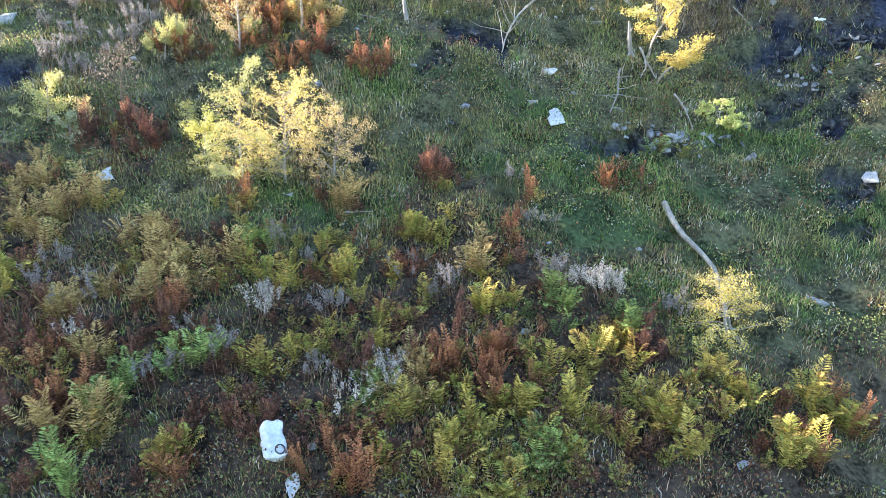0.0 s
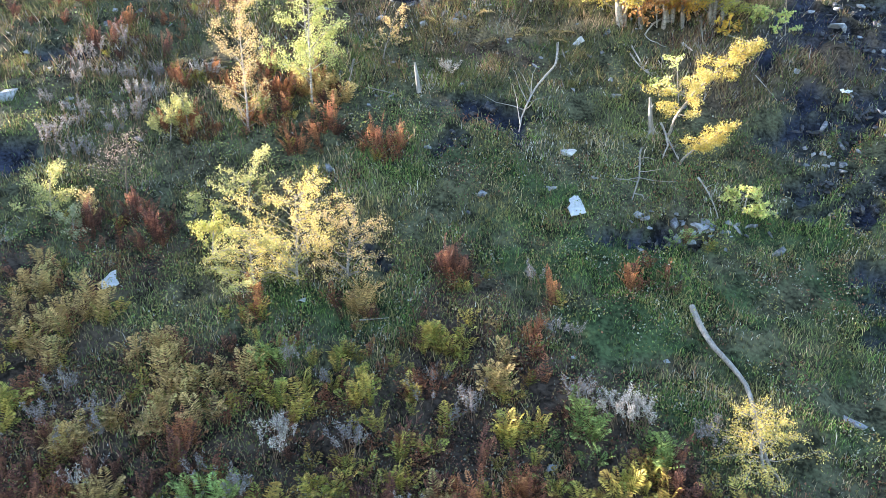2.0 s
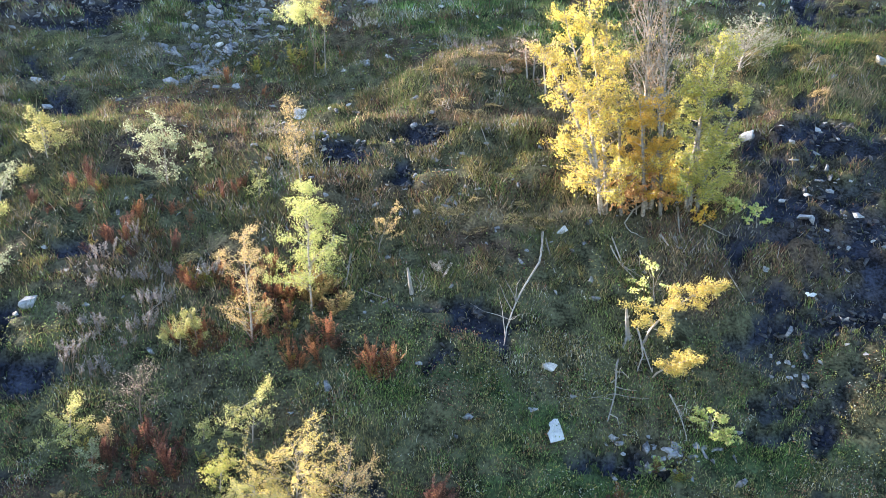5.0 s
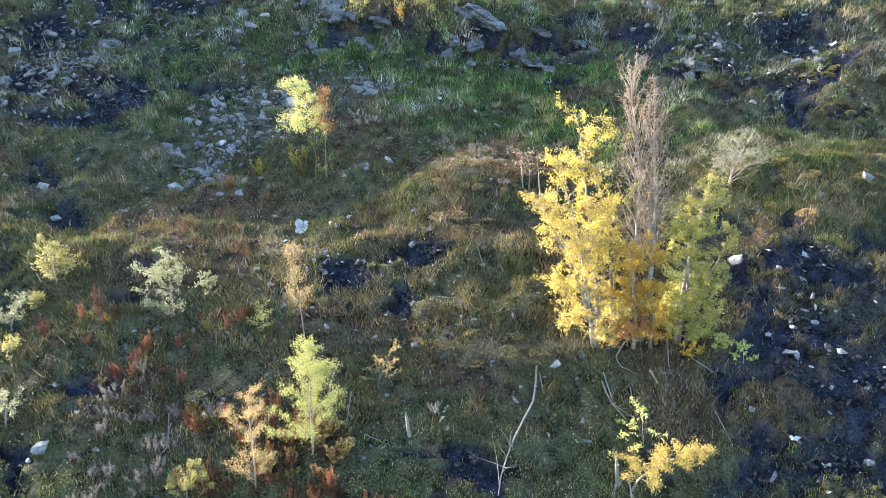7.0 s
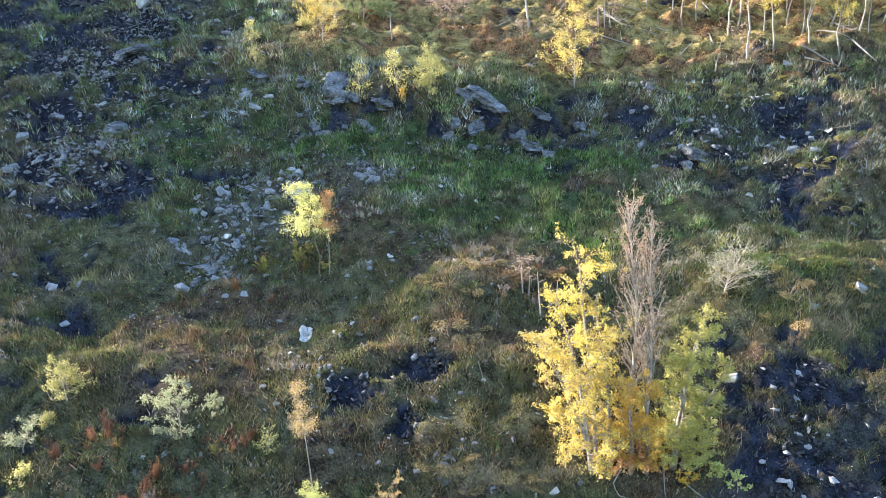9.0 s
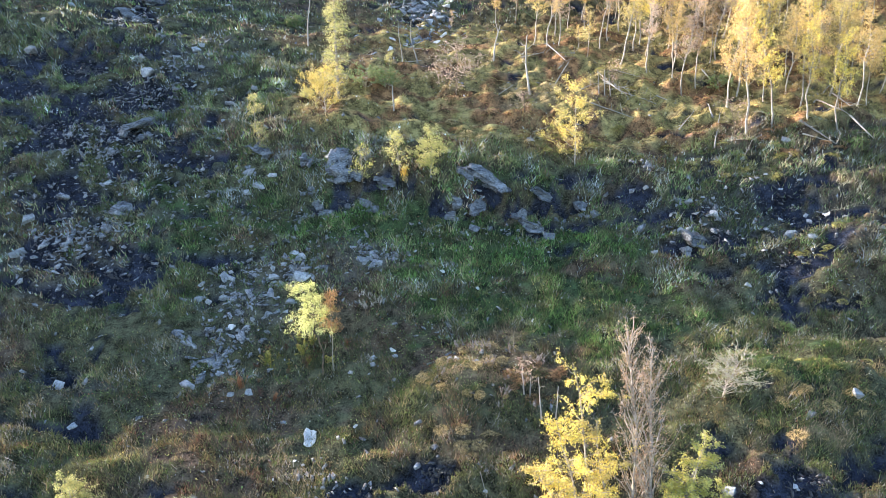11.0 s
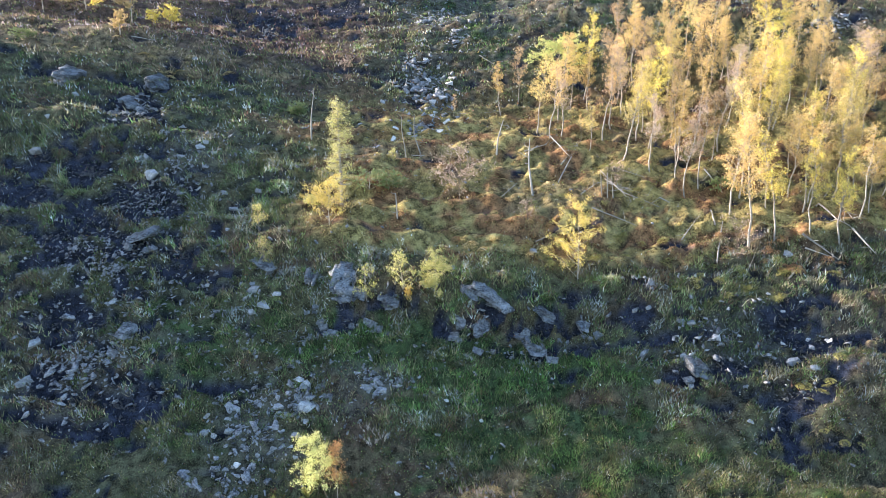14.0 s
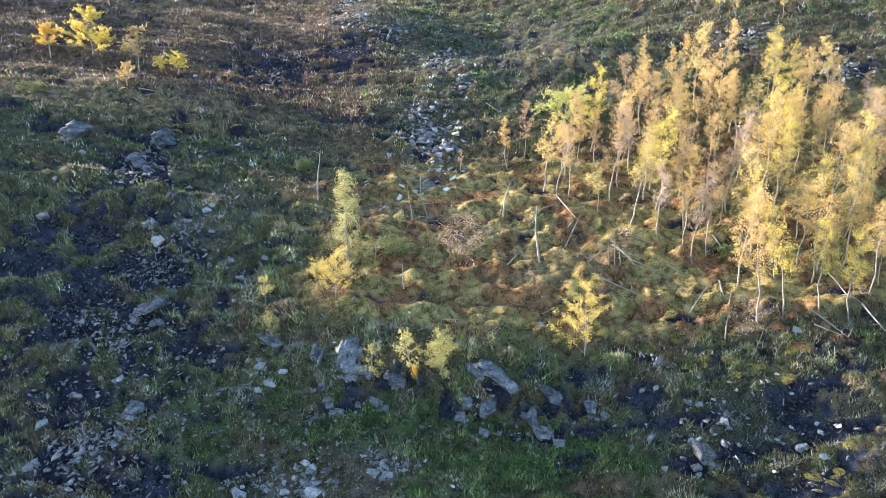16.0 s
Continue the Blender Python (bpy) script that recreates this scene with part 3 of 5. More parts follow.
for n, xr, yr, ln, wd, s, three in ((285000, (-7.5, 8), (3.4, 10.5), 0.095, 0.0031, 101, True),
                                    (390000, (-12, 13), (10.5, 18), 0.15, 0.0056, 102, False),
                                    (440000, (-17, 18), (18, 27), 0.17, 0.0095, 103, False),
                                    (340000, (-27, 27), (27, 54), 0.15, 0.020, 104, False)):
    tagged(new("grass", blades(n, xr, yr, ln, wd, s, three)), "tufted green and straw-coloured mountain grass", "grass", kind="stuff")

# ---- stones ----
def rock_mesh(name, seed, flat=0.7, mat=None, n=18, bevel=0.03):
    rng = np.random.default_rng(seed)
    p = rng.normal(size=(n, 3))
    p /= np.linalg.norm(p, axis=1)[:, None]
    p = np.sign(p) * np.abs(p) ** 0.6 * rng.uniform(0.8, 1.1, (n, 1)) * [0.5, 0.5 * rng.uniform(0.6, 0.9), 0.5 * flat]
    bm = bmesh.new()
    for q in p:
        bm.verts.new(q)
    res = bmesh.ops.convex_hull(bm, input=bm.verts)
    bmesh.ops.delete(bm, geom=list({g for g in res["geom_interior"] + res["geom_unused"] if isinstance(g, bmesh.types.BMVert)}), context="VERTS")
    if bevel:
        bmesh.ops.bevel(bm, geom=bm.edges[:], offset=bevel, segments=1, affect="EDGES")
    bmesh.ops.triangulate(bm, faces=bm.faces[:])
    me = bpy.data.meshes.new(name)
    bm.to_mesh(me)
    bm.free()
    me.materials.append(mat or M_ROCK)
    return me


ROCKS = [rock_mesh("stone", 500 + i, 0.34 + 0.09 * (i % 4), M_STONE, n=11, bevel=0.008) for i in range(16)]
PALE = [rock_mesh("pale_stone", 520 + i, 0.45, M_PALE, 11, 0.008) for i in range(6)]
STONES_LOW = [(-3.96, 7.57, 0.17), (-2.72, 6.60, 0.09), (-1.79, 7.51, 0.12), (2.30, 8.76, 0.18), (4.12, 8.90, 0.14), (3.14, 8.57, 0.15), (2.82, 8.57, 0.12), (0.78, 5.84, 0.15), (2.43, 4.69, 0.18), (-1.48, 4.84, 0.07), (-3.03, 5.64, 0.07), (-6.47, 10.21, 0.35), (-5.60, 10.24, 0.17), (-0.13, 8.06, 0.09), (5.29, 7.96, 0.28), (2.18, 7.01, 0.07), (1.16, 6.92, 0.08), (-1.04, 4.67, 0.04), (5.26, 9.51, 0.13), (4.81, 9.56, 0.11), (1.22, 8.98, 0.20), (1.80, 9.16, 0.15)]
STONES_MID = [(-0.52, 11.79, 0.19), (0.15, 11.99, 0.15), (0.55, 12.20, 0.18), (-1.07, 12.25, 0.12), (5.23, 10.85, 0.23), (5.74, 13.24, 0.36), (6.93, 12.96, 0.21), (6.22, 11.55, 0.22), (7.02, 11.59, 0.21), (6.35, 12.04, 0.14), (-0.41, 9.45, 0.14), (-6.69, 11.15, 0.14), (-6.08, 10.66, 0.12), (-4.07, 9.92, 0.13), (-3.03, 13.21, 0.21), (-2.07, 14.85, 0.15), (-2.41, 13.66, 0.19), (-5.59, 11.89, 0.12), (-6.25, 13.53, 0.15), (0.78, 13.44, 0.17), (1.84, 13.38, 0.19)]
STONES_MID += [(-6.64, 18.15, 0.35), (-5.55, 16.28, 0.33), (-5.11, 15.63, 0.25), (-4.69, 15.74, 0.28), (-1.81, 16.23, 0.26), (-1.28, 16.45, 0.21), (-2.33, 16.10, 0.19), (-8.51, 14.84, 0.29), (-1.90, 19.24, 0.34), (7.14, 10.95, 0.19), (-3.31, 12.83, 0.17), (7.73, 20.18, 0.35), (-4.21, 18.16, 0.38), (-4.74, 17.86, 0.32), (-8.67, 15.90, 0.33), (-9.30, 15.84, 0.38)]
STONES_HIGH = [(-10.49, 25.28, 0.81), (-10.52, 29.94, 0.41), (-11.33, 32.67, 0.35), (-9.23, 30.95, 0.35), (-6.70, 25.07, 0.38), (-7.39, 24.32, 0.43), (-7.85, 24.95, 0.30), (-9.26, 26.75, 0.46), (-9.05, 26.91, 0.34), (-9.75, 26.20, 0.45), (-10.99, 26.08, 0.45), (-14.82, 25.88, 0.66), (-15.06, 29.35, 0.41), (2.69, 22.94, 0.47), (10.69, 22.49, 0.45), (0.12, 21.98, 0.32), (-6.06, 21.53, 0.53), (-5.62, 21.12, 0.56), (-5.27, 21.31, 0.39), (-5.99, 21.00, 0.32), (-6.28, 21.32, 0.28), (-7.59, 21.79, 0.32), (-10.27, 21.17, 0.45), (6.85, 20.78, 0.34), (-15.03, 27.20, 0.34), (-9.33, 24.73, 0.40), (-8.85, 26.01, 0.29), (-8.64, 26.43, 0.29), (-12.07, 19.95, 0.53)]
STONES_HIGH += [(-4.13, 19.26, 0.52), (-0.90, 19.58, 0.21), (-4.79, 18.99, 0.29), (-3.98, 18.81, 0.63), (-5.73, 16.58, 0.32), (-1.82, 16.49, 0.30), (9.01, 14.79, 0.38), (7.88, 14.44, 0.25), (10.03, 19.03, 0.43), (-10.64, 18.58, 0.31), (-11.97, 19.09, 0.51), (5.78, 19.18, 0.29), (9.62, 19.57, 0.42), (7.93, 18.03, 0.24), (7.16, 20.70, 0.34), (5.97, 21.04, 0.31), (-13.01, 36.66, 0.36), (-12.85, 38.31, 0.25), (-2.89, 31.83, 0.37), (-3.92, 34.59, 0.25), (-9.27, 31.27, 0.24)]
PALE_STONES = [(1.99, 11.61, 0.26), (1.50, 9.52, 0.29), (-5.58, 17.43, 0.33), (-1.34, 16.71, 0.25), (-0.14, 18.96, 0.21), (0.83, 18.45, 0.20), (-0.03, 33.73, 0.64), (-0.30, 34.42, 0.45), (-0.72, 32.13, 0.47), (-0.66, 31.50, 0.42), (-2.32, 28.93, 0.48), (-2.18, 29.27, 0.41), (-1.65, 29.24, 0.26), (-0.37, 32.52, 0.71), (-0.75, 31.21, 0.46), (0.15, 34.06, 0.55), (-0.58, 35.23, 0.41), (-0.95, 33.97, 0.44), (-0.12, 29.98, 0.45), (-0.39, 29.18, 0.36), (-1.14, 35.72, 0.37), (-1.41, 29.12, 0.39)]
STONES_HIGH += []


def put_stone(x, y, w, k, meshes, label, rng):
    ob = new("stone", meshes[k % len(meshes)])
    s = max(w, 0.1) * 0.85
    ob.matrix_basis = pose(x, y, gz(x, y) + 0.04 * s, 25 + rng.normal() * 14, rng.normal() * 14, rng.normal() * 35) @ Matrix.Diagonal((s, s * rng.uniform(0.8, 1.1), s * rng.uniform(0.8, 1.25), 1))
    return tagged(ob, label, "stone", "loose stones")


rng = np.random.default_rng(31)
for k, (x, y, w) in enumerate(STONES_LOW + STONES_MID + STONES_HIGH):
    put_stone(x, y, w, k, ROCKS, "grey angular stone half sunk in the turf", rng)
for k, (x, y, w) in enumerate(PALE_STONES):
    put_stone(x, y, w, k, PALE, "pale whitish stone lying on the slope", rng)


for bx, by, rx, ry, n in ((-5.3, 18.1, 1.5, 1.0, 34), (-4.4, 19.1, 0.7, 0.5, 10), (-5.2, 16.6, 0.9, 0.8, 14), (-2.0, 19.6, 0.8, 0.5, 6), (-2.6, 13.4, 1.2, 0.8, 10), (1.0, 15.9, 1.3, 0.5, 8), (6.8, 12.3, 1.2, 1.3, 16), (5.6, 9.8, 0.8, 0.5, 8), (8.6, 20.4, 2.6, 1.0, 22), (3.0, 8.6, 0.7, 0.2, 8)):
    for k in range(n):
        a, r = rng.uniform(0, 2 * np.pi), math.sqrt(rng.uniform())
        put_stone(bx + rx * r * math.cos(a), by + ry * r * math.sin(a), min(rng.lognormal(-1.75, 0.45), 0.45) * (0.6 if by < 14 else 1.0), k, ROCKS, "grey angular stone lying among grass and rubble", rng)


def scree(name, label, zones, size, s, mat):
    """Loose small stones over stretches of the slope, joined."""
    rng = np.random.default_rng(s)
    base = []
    for k in range(8):
        me = rock_mesh("rubble", 580 + k, 0.45, mat, 9, 0.0)
        v = np.empty(len(me.vertices) * 3)
        me.vertices.foreach_get("co", v)
        f = np.array([p.vertices[:] for p in me.polygons])
        base.append((v.reshape(-1, 3), f))
    V, Fs, o = [], [], 0
    for bx, by, rx, ry, n in zones:
        n = int(n * 1.7)
        a, r = rng.uniform(0, 2 * np.pi, n), np.abs(rng.normal(size=n)) * 0.62
        xs, ys = bx + rx * r * np.cos(a), by + ry * r * np.sin(a)
        for x, y, z in zip(xs, ys, ground(xs, ys)):
            v, f = base[rng.integers(8)]
            m = np.array(Euler((0.5 + rng.normal() * 0.35, rng.normal() * 0.35, 0)).to_matrix() @ Euler((0, 0, rng.uniform(0, 6.28))).to_matrix())
            q = (v * [1.5, 1.0, 0.8] * size * min(rng.lognormal(0, 0.5), 1.9)) @ m.T + [x, y, z + 0.02 - (0.12 if mat is M_CLOD else 0)]
            V.append(q), Fs.append(f + o)
            o += len(v)
    ob = new(name, array_mesh(name, np.vstack(V), np.vstack(Fs), mat))
    return tagged(ob, label, "scree", kind="stuff")


PILES = [(*(-5.22, 18.20, 1.81, 1.49), 34), (*(-4.14, 18.96, 0.79, 0.43), 24), (*(-10.42, 21.79, 5.60, 3.99), 420), (*(-4.22, 20.56, 4.37, 1.33), 100), (*(-10.29, 19.38, 2.44, 1.48), 90), (*(-11.98, 22.47, 2.24, 1.08), 80), (*(-12.27, 28.84, 1.36, 2.16), 130),
         (*(-10.21, 24.60, 1.57, 0.62), 90), (*(-9.21, 26.81, 1.46, 1.38), 40), (*(8.05, 20.13, 3.00, 1.38), 45), (*(6.15, 21.58, 1.22, 0.55), 25), (*(9.51, 18.87, 1.83, 0.98), 20)]
PILES += [(0.0, 17.0, 10.0, 7.0, 110), (-3.0, 28.0, 14.0, 6.0, 110), (*(6.90, 12.31, 1.26, 1.46), 8), (*(5.50, 9.72, 0.73, 0.43), 4), (*(-10.64, 19.70, 2.16, 1.41), 110), (*(-5.40, 18.88, 2.53, 2.16), 120), (*(-9.73, 25.77, 5.19, 4.22), 170), (*(-1.51, 19.48, 3.29, 1.02), 60), (-7.0, 21.0, 7.0, 5.0, 160), (0.0, 12.0, 8.0, 4.0, 90), (9.0, 20.0, 6.0, 4.0, 20), (*(-1.33, 33.72, 1.45, 2.41), 160), (*(2.09, 40.46, 3.44, 6.30), 150), (*(5.23, 39.57, 4.75, 5.57), 90), (*(-1.09, 29.52, 1.12, 0.78), 30), (*(-0.47, 40.64, 1.75, 5.05), 60), (*(-5.72, 44.86, 2.22, 2.29), 70),
          (*(-9.49, 38.10, 1.76, 2.78), 60), (*(14.52, 39.63, 1.33, 2.75), 60), (*(17.70, 35.00, 1.58, 0.67), 50), (*(-2.50, 13.28, 1.33, 0.98), 25), (*(-5.56, 16.64, 1.16, 1.07), 30), (*(-2.35, 19.80, 1.00, 0.92), 25), (*(3.09, 8.62, 0.67, 0.16), 20), (*(1.79, 20.22, 3.49, 0.58), 25)]
scree("scree", "scattered grey rubble and small angular stones", PILES, 0.085, 611, M_ROCK)
CLODS = [(bx, by, rx * 1.1, ry * 1.1, int(min(20 + 24 * rx * ry, 120))) for bx, by, rx, ry in SOIL]
scree("earth_clods", "crumbled dark earth and peat on bare soil", CLODS, 0.06, 613, M_CLOD)
HEAPS = [(-6.9, 48.7, 1.6, 2.0, 40), (-3.6, 44.0, 1.3, 2.2, 50), (-1.4, 40.0, 1.3, 2.0, 45), (0.4, 37.6, 1.1, 1.3, 30), (-1.9, 35.0, 0.7, 1.2, 20), (-0.5, 33.0, 0.9, 2.0, 50), (15.4, 39.0, 2.0, 0.8, 40), (18.2, 35.2, 2.2, 0.8, 40), (-0.9, 30.0, 0.8, 1.2, 20), (*(-5.34, 18.04, 1.65, 1.61), 24), (*(-4.06, 18.97, 0.87, 0.48), 30), (*(-5.70, 16.65, 0.95, 0.69), 30), (*(-1.32, 33.39, 1.32, 2.45), 90), (*(-10.62, 19.33, 2.43, 1.47), 36), (*(-2.13, 19.40, 0.97, 0.76), 14), (*(-5.72, 44.86, 2.22, 2.29), 40), (*(-0.47, 41.22, 1.73, 4.56), 40), (*(7.67, 20.17, 2.81, 1.25), 14)]
scree("boulder_scree", "heap of angular grey stones", HEAPS, 0.17, 612, M_ROCK)


# ---- rock outcrops ----
def block_mesh(name, seed):
    """Angular broken block of unit size, its corners knocked off unevenly."""
    rng = np.random.default_rng(seed)
    bm = bmesh.new()
    for cx in (-0.5, 0.5):
        for cy in (-0.5, 0.5):
            for cz in (-0.5, 0.5):
                c = np.array([cx, cy, cz]) * rng.uniform(0.55, 1.08, 3)
                for ax in range(3):
                    q = c.copy()
                    q[ax] *= rng.uniform(0.45, 0.95)
                    bm.verts.new(q)
    res = bmesh.ops.convex_hull(bm, input=bm.verts)
    bmesh.ops.delete(bm, geom=list({g for g in res["geom_interior"] + res["geom_unused"] if isinstance(g, bmesh.types.BMVert)}), context="VERTS")
    me = bpy.data.meshes.new(name)
    bm.to_mesh(me)
    bm.free()
    me.materials.append(M_CLIFF)
    return me


BLOCKS = [block_mesh("block", 540 + i) for i in range(14)]


def face_mesh(w, h, dip, s):
    """Weathered bedrock face: a bulge from the slope cut into tilted beds and joints that stand out unevenly."""
    rng = np.random.default_rng(s)
    nu, nv = 44, 30
    U, V = np.meshgrid(np.linspace(-1, 1, nu), np.linspace(0, 1, nv))
    u, v = U.ravel(), V.ravel()
    a = radians(dip)
    lx, lz = u * w * 0.62, (v * 1.25 - 0.2) * h
    px = lx * math.cos(a * 0.8) + (lz - 0.4 * h) * math.sin(a * 0.8)          # the whole face leans with its beds
    pz = -lx * math.sin(a * 0.8) + (lz - 0.4 * h) * math.cos(a * 0.8) + 0.4 * h
    bed = px * math.sin(a) + pz * math.cos(a) + 0.05 * (fbm(px * 2, pz * 2, s, 2) - 0.5)
    run = px * math.cos(a) - pz * math.sin(a)
    thick = 0.11 + 0.05 * rng.uniform()
    lay = np.floor(bed / thick + 0.6 * vnoise(run * 1.5, 0 * run, s + 1)).astype(np.int64)
    jnt = np.floor(run / 0.42 + lattice(lay, 0 * lay + 7, s) * 3).astype(np.int64)
    out = 0.36 * lattice(lay, jnt, s + 2) + 0.20 * lattice(lay, 0 * lay, s + 3) + 0.05 * fbm(px * 7, pz * 7, s + 4, 2)
    ragged = 0.66 + 0.9 * (fbm(u * 1.8 + 5, v * 1.8, s + 5, 3) - 0.5) + 0.35 * (lattice(lay, jnt, s + 8) - 0.5)
    rim = np.clip((ragged - (np.abs(u) ** 3 + np.abs(2 * v - 1) ** 3) ** (1 / 3)) * 5, -0.8, 1)
    y = pz * 0.62 + 0.34 - (out + 0.22) * rim
    q = np.c_[px, y, pz - 0.05 * lattice(lay, jnt, s + 6)]
    i = (np.arange(nv - 1)[:, None] * nu + np.arange(nu - 1)[None]).ravel()
    return array_mesh("face", q, np.stack([i, i + 1, i + nu + 1, i + nu], 1), M_CLIFF)


def outcrop(x, y, w, h, dip, n, s):
    """Bedrock face rooted in the slope, with blocks fallen at its foot."""
    rng = np.random.default_rng(s)
    e = thing("rock_outcrop", "grey layered schist outcrop breaking out of the turf", "rock", (x, y, gz(x, y)), "rock band")
    part("face", face_mesh(w, max(h, 0.35), dip, s), e)
    for k in range(n + 2):
        ob = part("block", BLOCKS[rng.integers(14)], e)
        px, py = w * rng.uniform(-0.6, 0.7), -0.12 - 0.35 * rng.uniform()
        m = rng.uniform(0.1, 0.26)
        ob.matrix_basis = pose(px, py, gz(x + px, y + py) - gz(x, y), 40 + rng.normal() * 14, rng.normal() * 14, rng.uniform(-40, 40)) @ Matrix.Diagonal((m * 1.4, m, m * 0.6, 1))
    return e


for k, ((x, y, w), h, dip, n) in enumerate((((-3.46, 21.17, 1.02), 1.25, 14, 2), ((-2.86, 21.27, 0.60), 0.6, 24, 1), ((-1.94, 21.14, 0.78), 0.5, 12, 1), ((-4.31, 21.53, 0.46), 0.45, 8, 1),
                                           ((1.14, 21.13, 1.75), 0.55, 33, 2), ((0.95, 20.67, 0.46), 0.75, 60, 1), ((0.28, 20.85, 0.53), 0.4, 20, 1), ((2.44, 20.28, 0.86), 0.3, 15, 1),
                                           ((2.75, 21.00, 1.05), 0.2, 28, 1), ((4.00, 20.80, 0.76), 0.18, 28, 1), ((6.96, 19.25, 0.75), 0.32, 12, 2), ((-9.57, 20.24, 0.78), 0.35, 15, 1),
                                           ((-15.86, 29.90, 0.93), 0.6, 25, 1), ((-12.37, 30.27, 0.84), 0.6, 35, 1), ((-12.79, 29.04, 0.99), 0.35, 35, 2), ((-5.76, 22.14, 0.91), 0.25, 20, 1), ((-10.07, 22.80, 1.14), 0.35, -20, 2))):
    outcrop(x, y, w, h, dip, n, 700 + k)

# ---- trees ----
def grow(name, label, category, spec, seed, n_leaf, leaf, palette, group="", size=1.0, bark=None, dy=0.0, **kw):
    x, y, dx, h = spec
    if y < 11.6:                                # fine dense leaves on the plants near the path
        leaf, n_leaf = leaf * 0.75, int(n_leaf * 1.6)
    me = tree_meshes(name, seed, max(h, 0.3), n_leaf, leaf, palette, bark=bark, curve=(dx, dy), **kw)
    return plant_tree(name, label, category, me, (x, y), group, size)


CLUMP = [(2.78, 11.83, -0.39, 4.28), (3.07, 11.89, -0.26, 3.34), (3.51, 11.92, -0.13, 4.82), (4.19, 11.90, 0.68, 3.09), (2.67, 11.80, -0.78, 3.44), (3.71, 11.82, -0.37, 2.21), (3.58, 11.92, 0.17, 4.52), (4.24, 11.90, 0.38, 2.74), (2.74, 11.81, -1.21, 2.90), (4.36, 11.88, 0.83, 2.15), (3.42, 11.84, -0.34, 2.02)]
CL = [(YELLOW, 9000, 40), (STRAWY, 6000, 30), (BROWN, 3200, 64), (GREENY, 9000, 40), (YELLOW, 9000, 40), (GOLD, 6000, 30), (BROWN, 2800, 58), (GREENY, 8000, 38), (STRAWY, 8000, 40), (GREENY, 9000, 40), (GOLD, 6000, 30)]
for k, spec in enumerate(CLUMP):
    pal, n, limbs = CL[k]
    back = (1.15, 0.6, 1.0, 0.4, 0.3, -0.3, 1.0, 0.3, -0.2, 0.2, -0.4)[k]
    if pal is BROWN:
        grow("birch", "nearly bare grey birch with few brown leaves", "birch", spec, 300 + k, n, 0.030, pal, "birch clump", limbs=limbs, spread=0.085, start=0.3, bend=0.06, r0=0.045, up=2.6, twigs=4, jit=0.03, droop=0.8, dy=back)
    else:
        grow("birch", "tall birch in bright yellow autumn leaf", "birch", spec, 300 + k, int(n * 1.25), 0.030, pal, "birch clump", tuft=9, limbs=limbs, spread=0.18, start=0.06, bend=0.06, r0=0.042, up=0.8, twigs=5, jit=0.02, droop=0.8, dy=back)
grow("bush", "low orange-leaved bush under the birch stems", "bush", (3.32, 11.86, -0.05, 0.73), 340, 2600, 0.05, RUST, limbs=24, spread=0.9, start=0.1, up=0.5, r0=0.015)
grow("slender_tree", "slim upright conical tree with pale yellow foliage", "tree", (-3.72, 24.5, -0.03, 3.7), 320, 9000, 0.032, LEMON, tuft=4, limbs=90, spread=0.125, start=0.14, bend=0.02, r0=0.06, up=0.3, twigs=3, jit=0.06)
# saplings and bushes on the lower slope
grow("willow_bush", "dense bush with pale yellow leaves", "bush", (-1.89, 7.74, 0.03, 1.13), 401, 8200, 0.023, PALESTRAW, tuft=4, limbs=52, spread=0.62, start=0.0, up=0.8, r0=0.02, twigs=4, jit=0.03)
grow("willow_bush", "bush with small green-yellow leaves", "bush", (-2.35, 7.62, 0.02, 0.67), 402, 6400, 0.025, LEMON, tuft=7, limbs=30, spread=0.8, start=0.0, up=0.5, r0=0.02, twigs=4, jit=0.05)
grow("willow_bush", "open bush with faded yellow-brown leaves", "bush", (-1.34, 7.91, 0.10, 0.92), 403, 2600, 0.028, TAWNY, tuft=5, limbs=34, spread=0.5, start=0.02, up=0.9, r0=0.022, twigs=4, jit=0.04)
ROW = [((-2.67, 8.66, 0.10, 0.81), LEMON, 700), ((-5.08, 8.50, 0.10, 0.66), LEMON, 650), ((-3.76, 9.82, -0.07, 0.52), LEMON, 600), ((-3.35, 8.66, 0.03, 0.35), LEMON, 300), ((-2.95, 8.05, 0.05, 0.60), GREENY, 700), ((-4.23, 9.86, -0.01, 0.27), LEMON, 260),
       ((-5.00, 12.25, 0.0, 1.2), PALEGREEN, 1500), ((-7.49, 13.01, -0.05, 0.64), LEMON, 700), ((-7.75, 12.63, 0.05, 0.31), LEMON, 300), ((-8.05, 12.24, 0.32, 0.66), PALEGREEN, 500), ((-7.83, 11.65, 0.17, 0.42), LEMON, 300), ((-7.24, 10.57, 0.12, 0.71), PALEGREEN, 500), ((-7.46, 12.88, -0.03, 0.84), LEMON, 700),
       ((-3.99, 9.69, 0.10, 0.53), LEMON, 400), ((-4.62, 8.60, -0.03, 0.35), TAWNY, 350), ((-3.33, 12.12, 0.01, 0.54), LEMON, 260), ((-4.71, 8.30, 0.02, 0.42), PALEGREEN, 400)]
for k, (spec, pal, n) in enumerate(ROW):
    grow("rowan_sapling", "young rowan with pale yellow-green leaves", "sapling", spec, 420 + k, int(n * 2.2), 0.031, pal, "rowan saplings", limbs=18, spread=0.42, start=0.05, up=1.0, r0=0.012, twigs=3, jit=0.03, tuft=7)
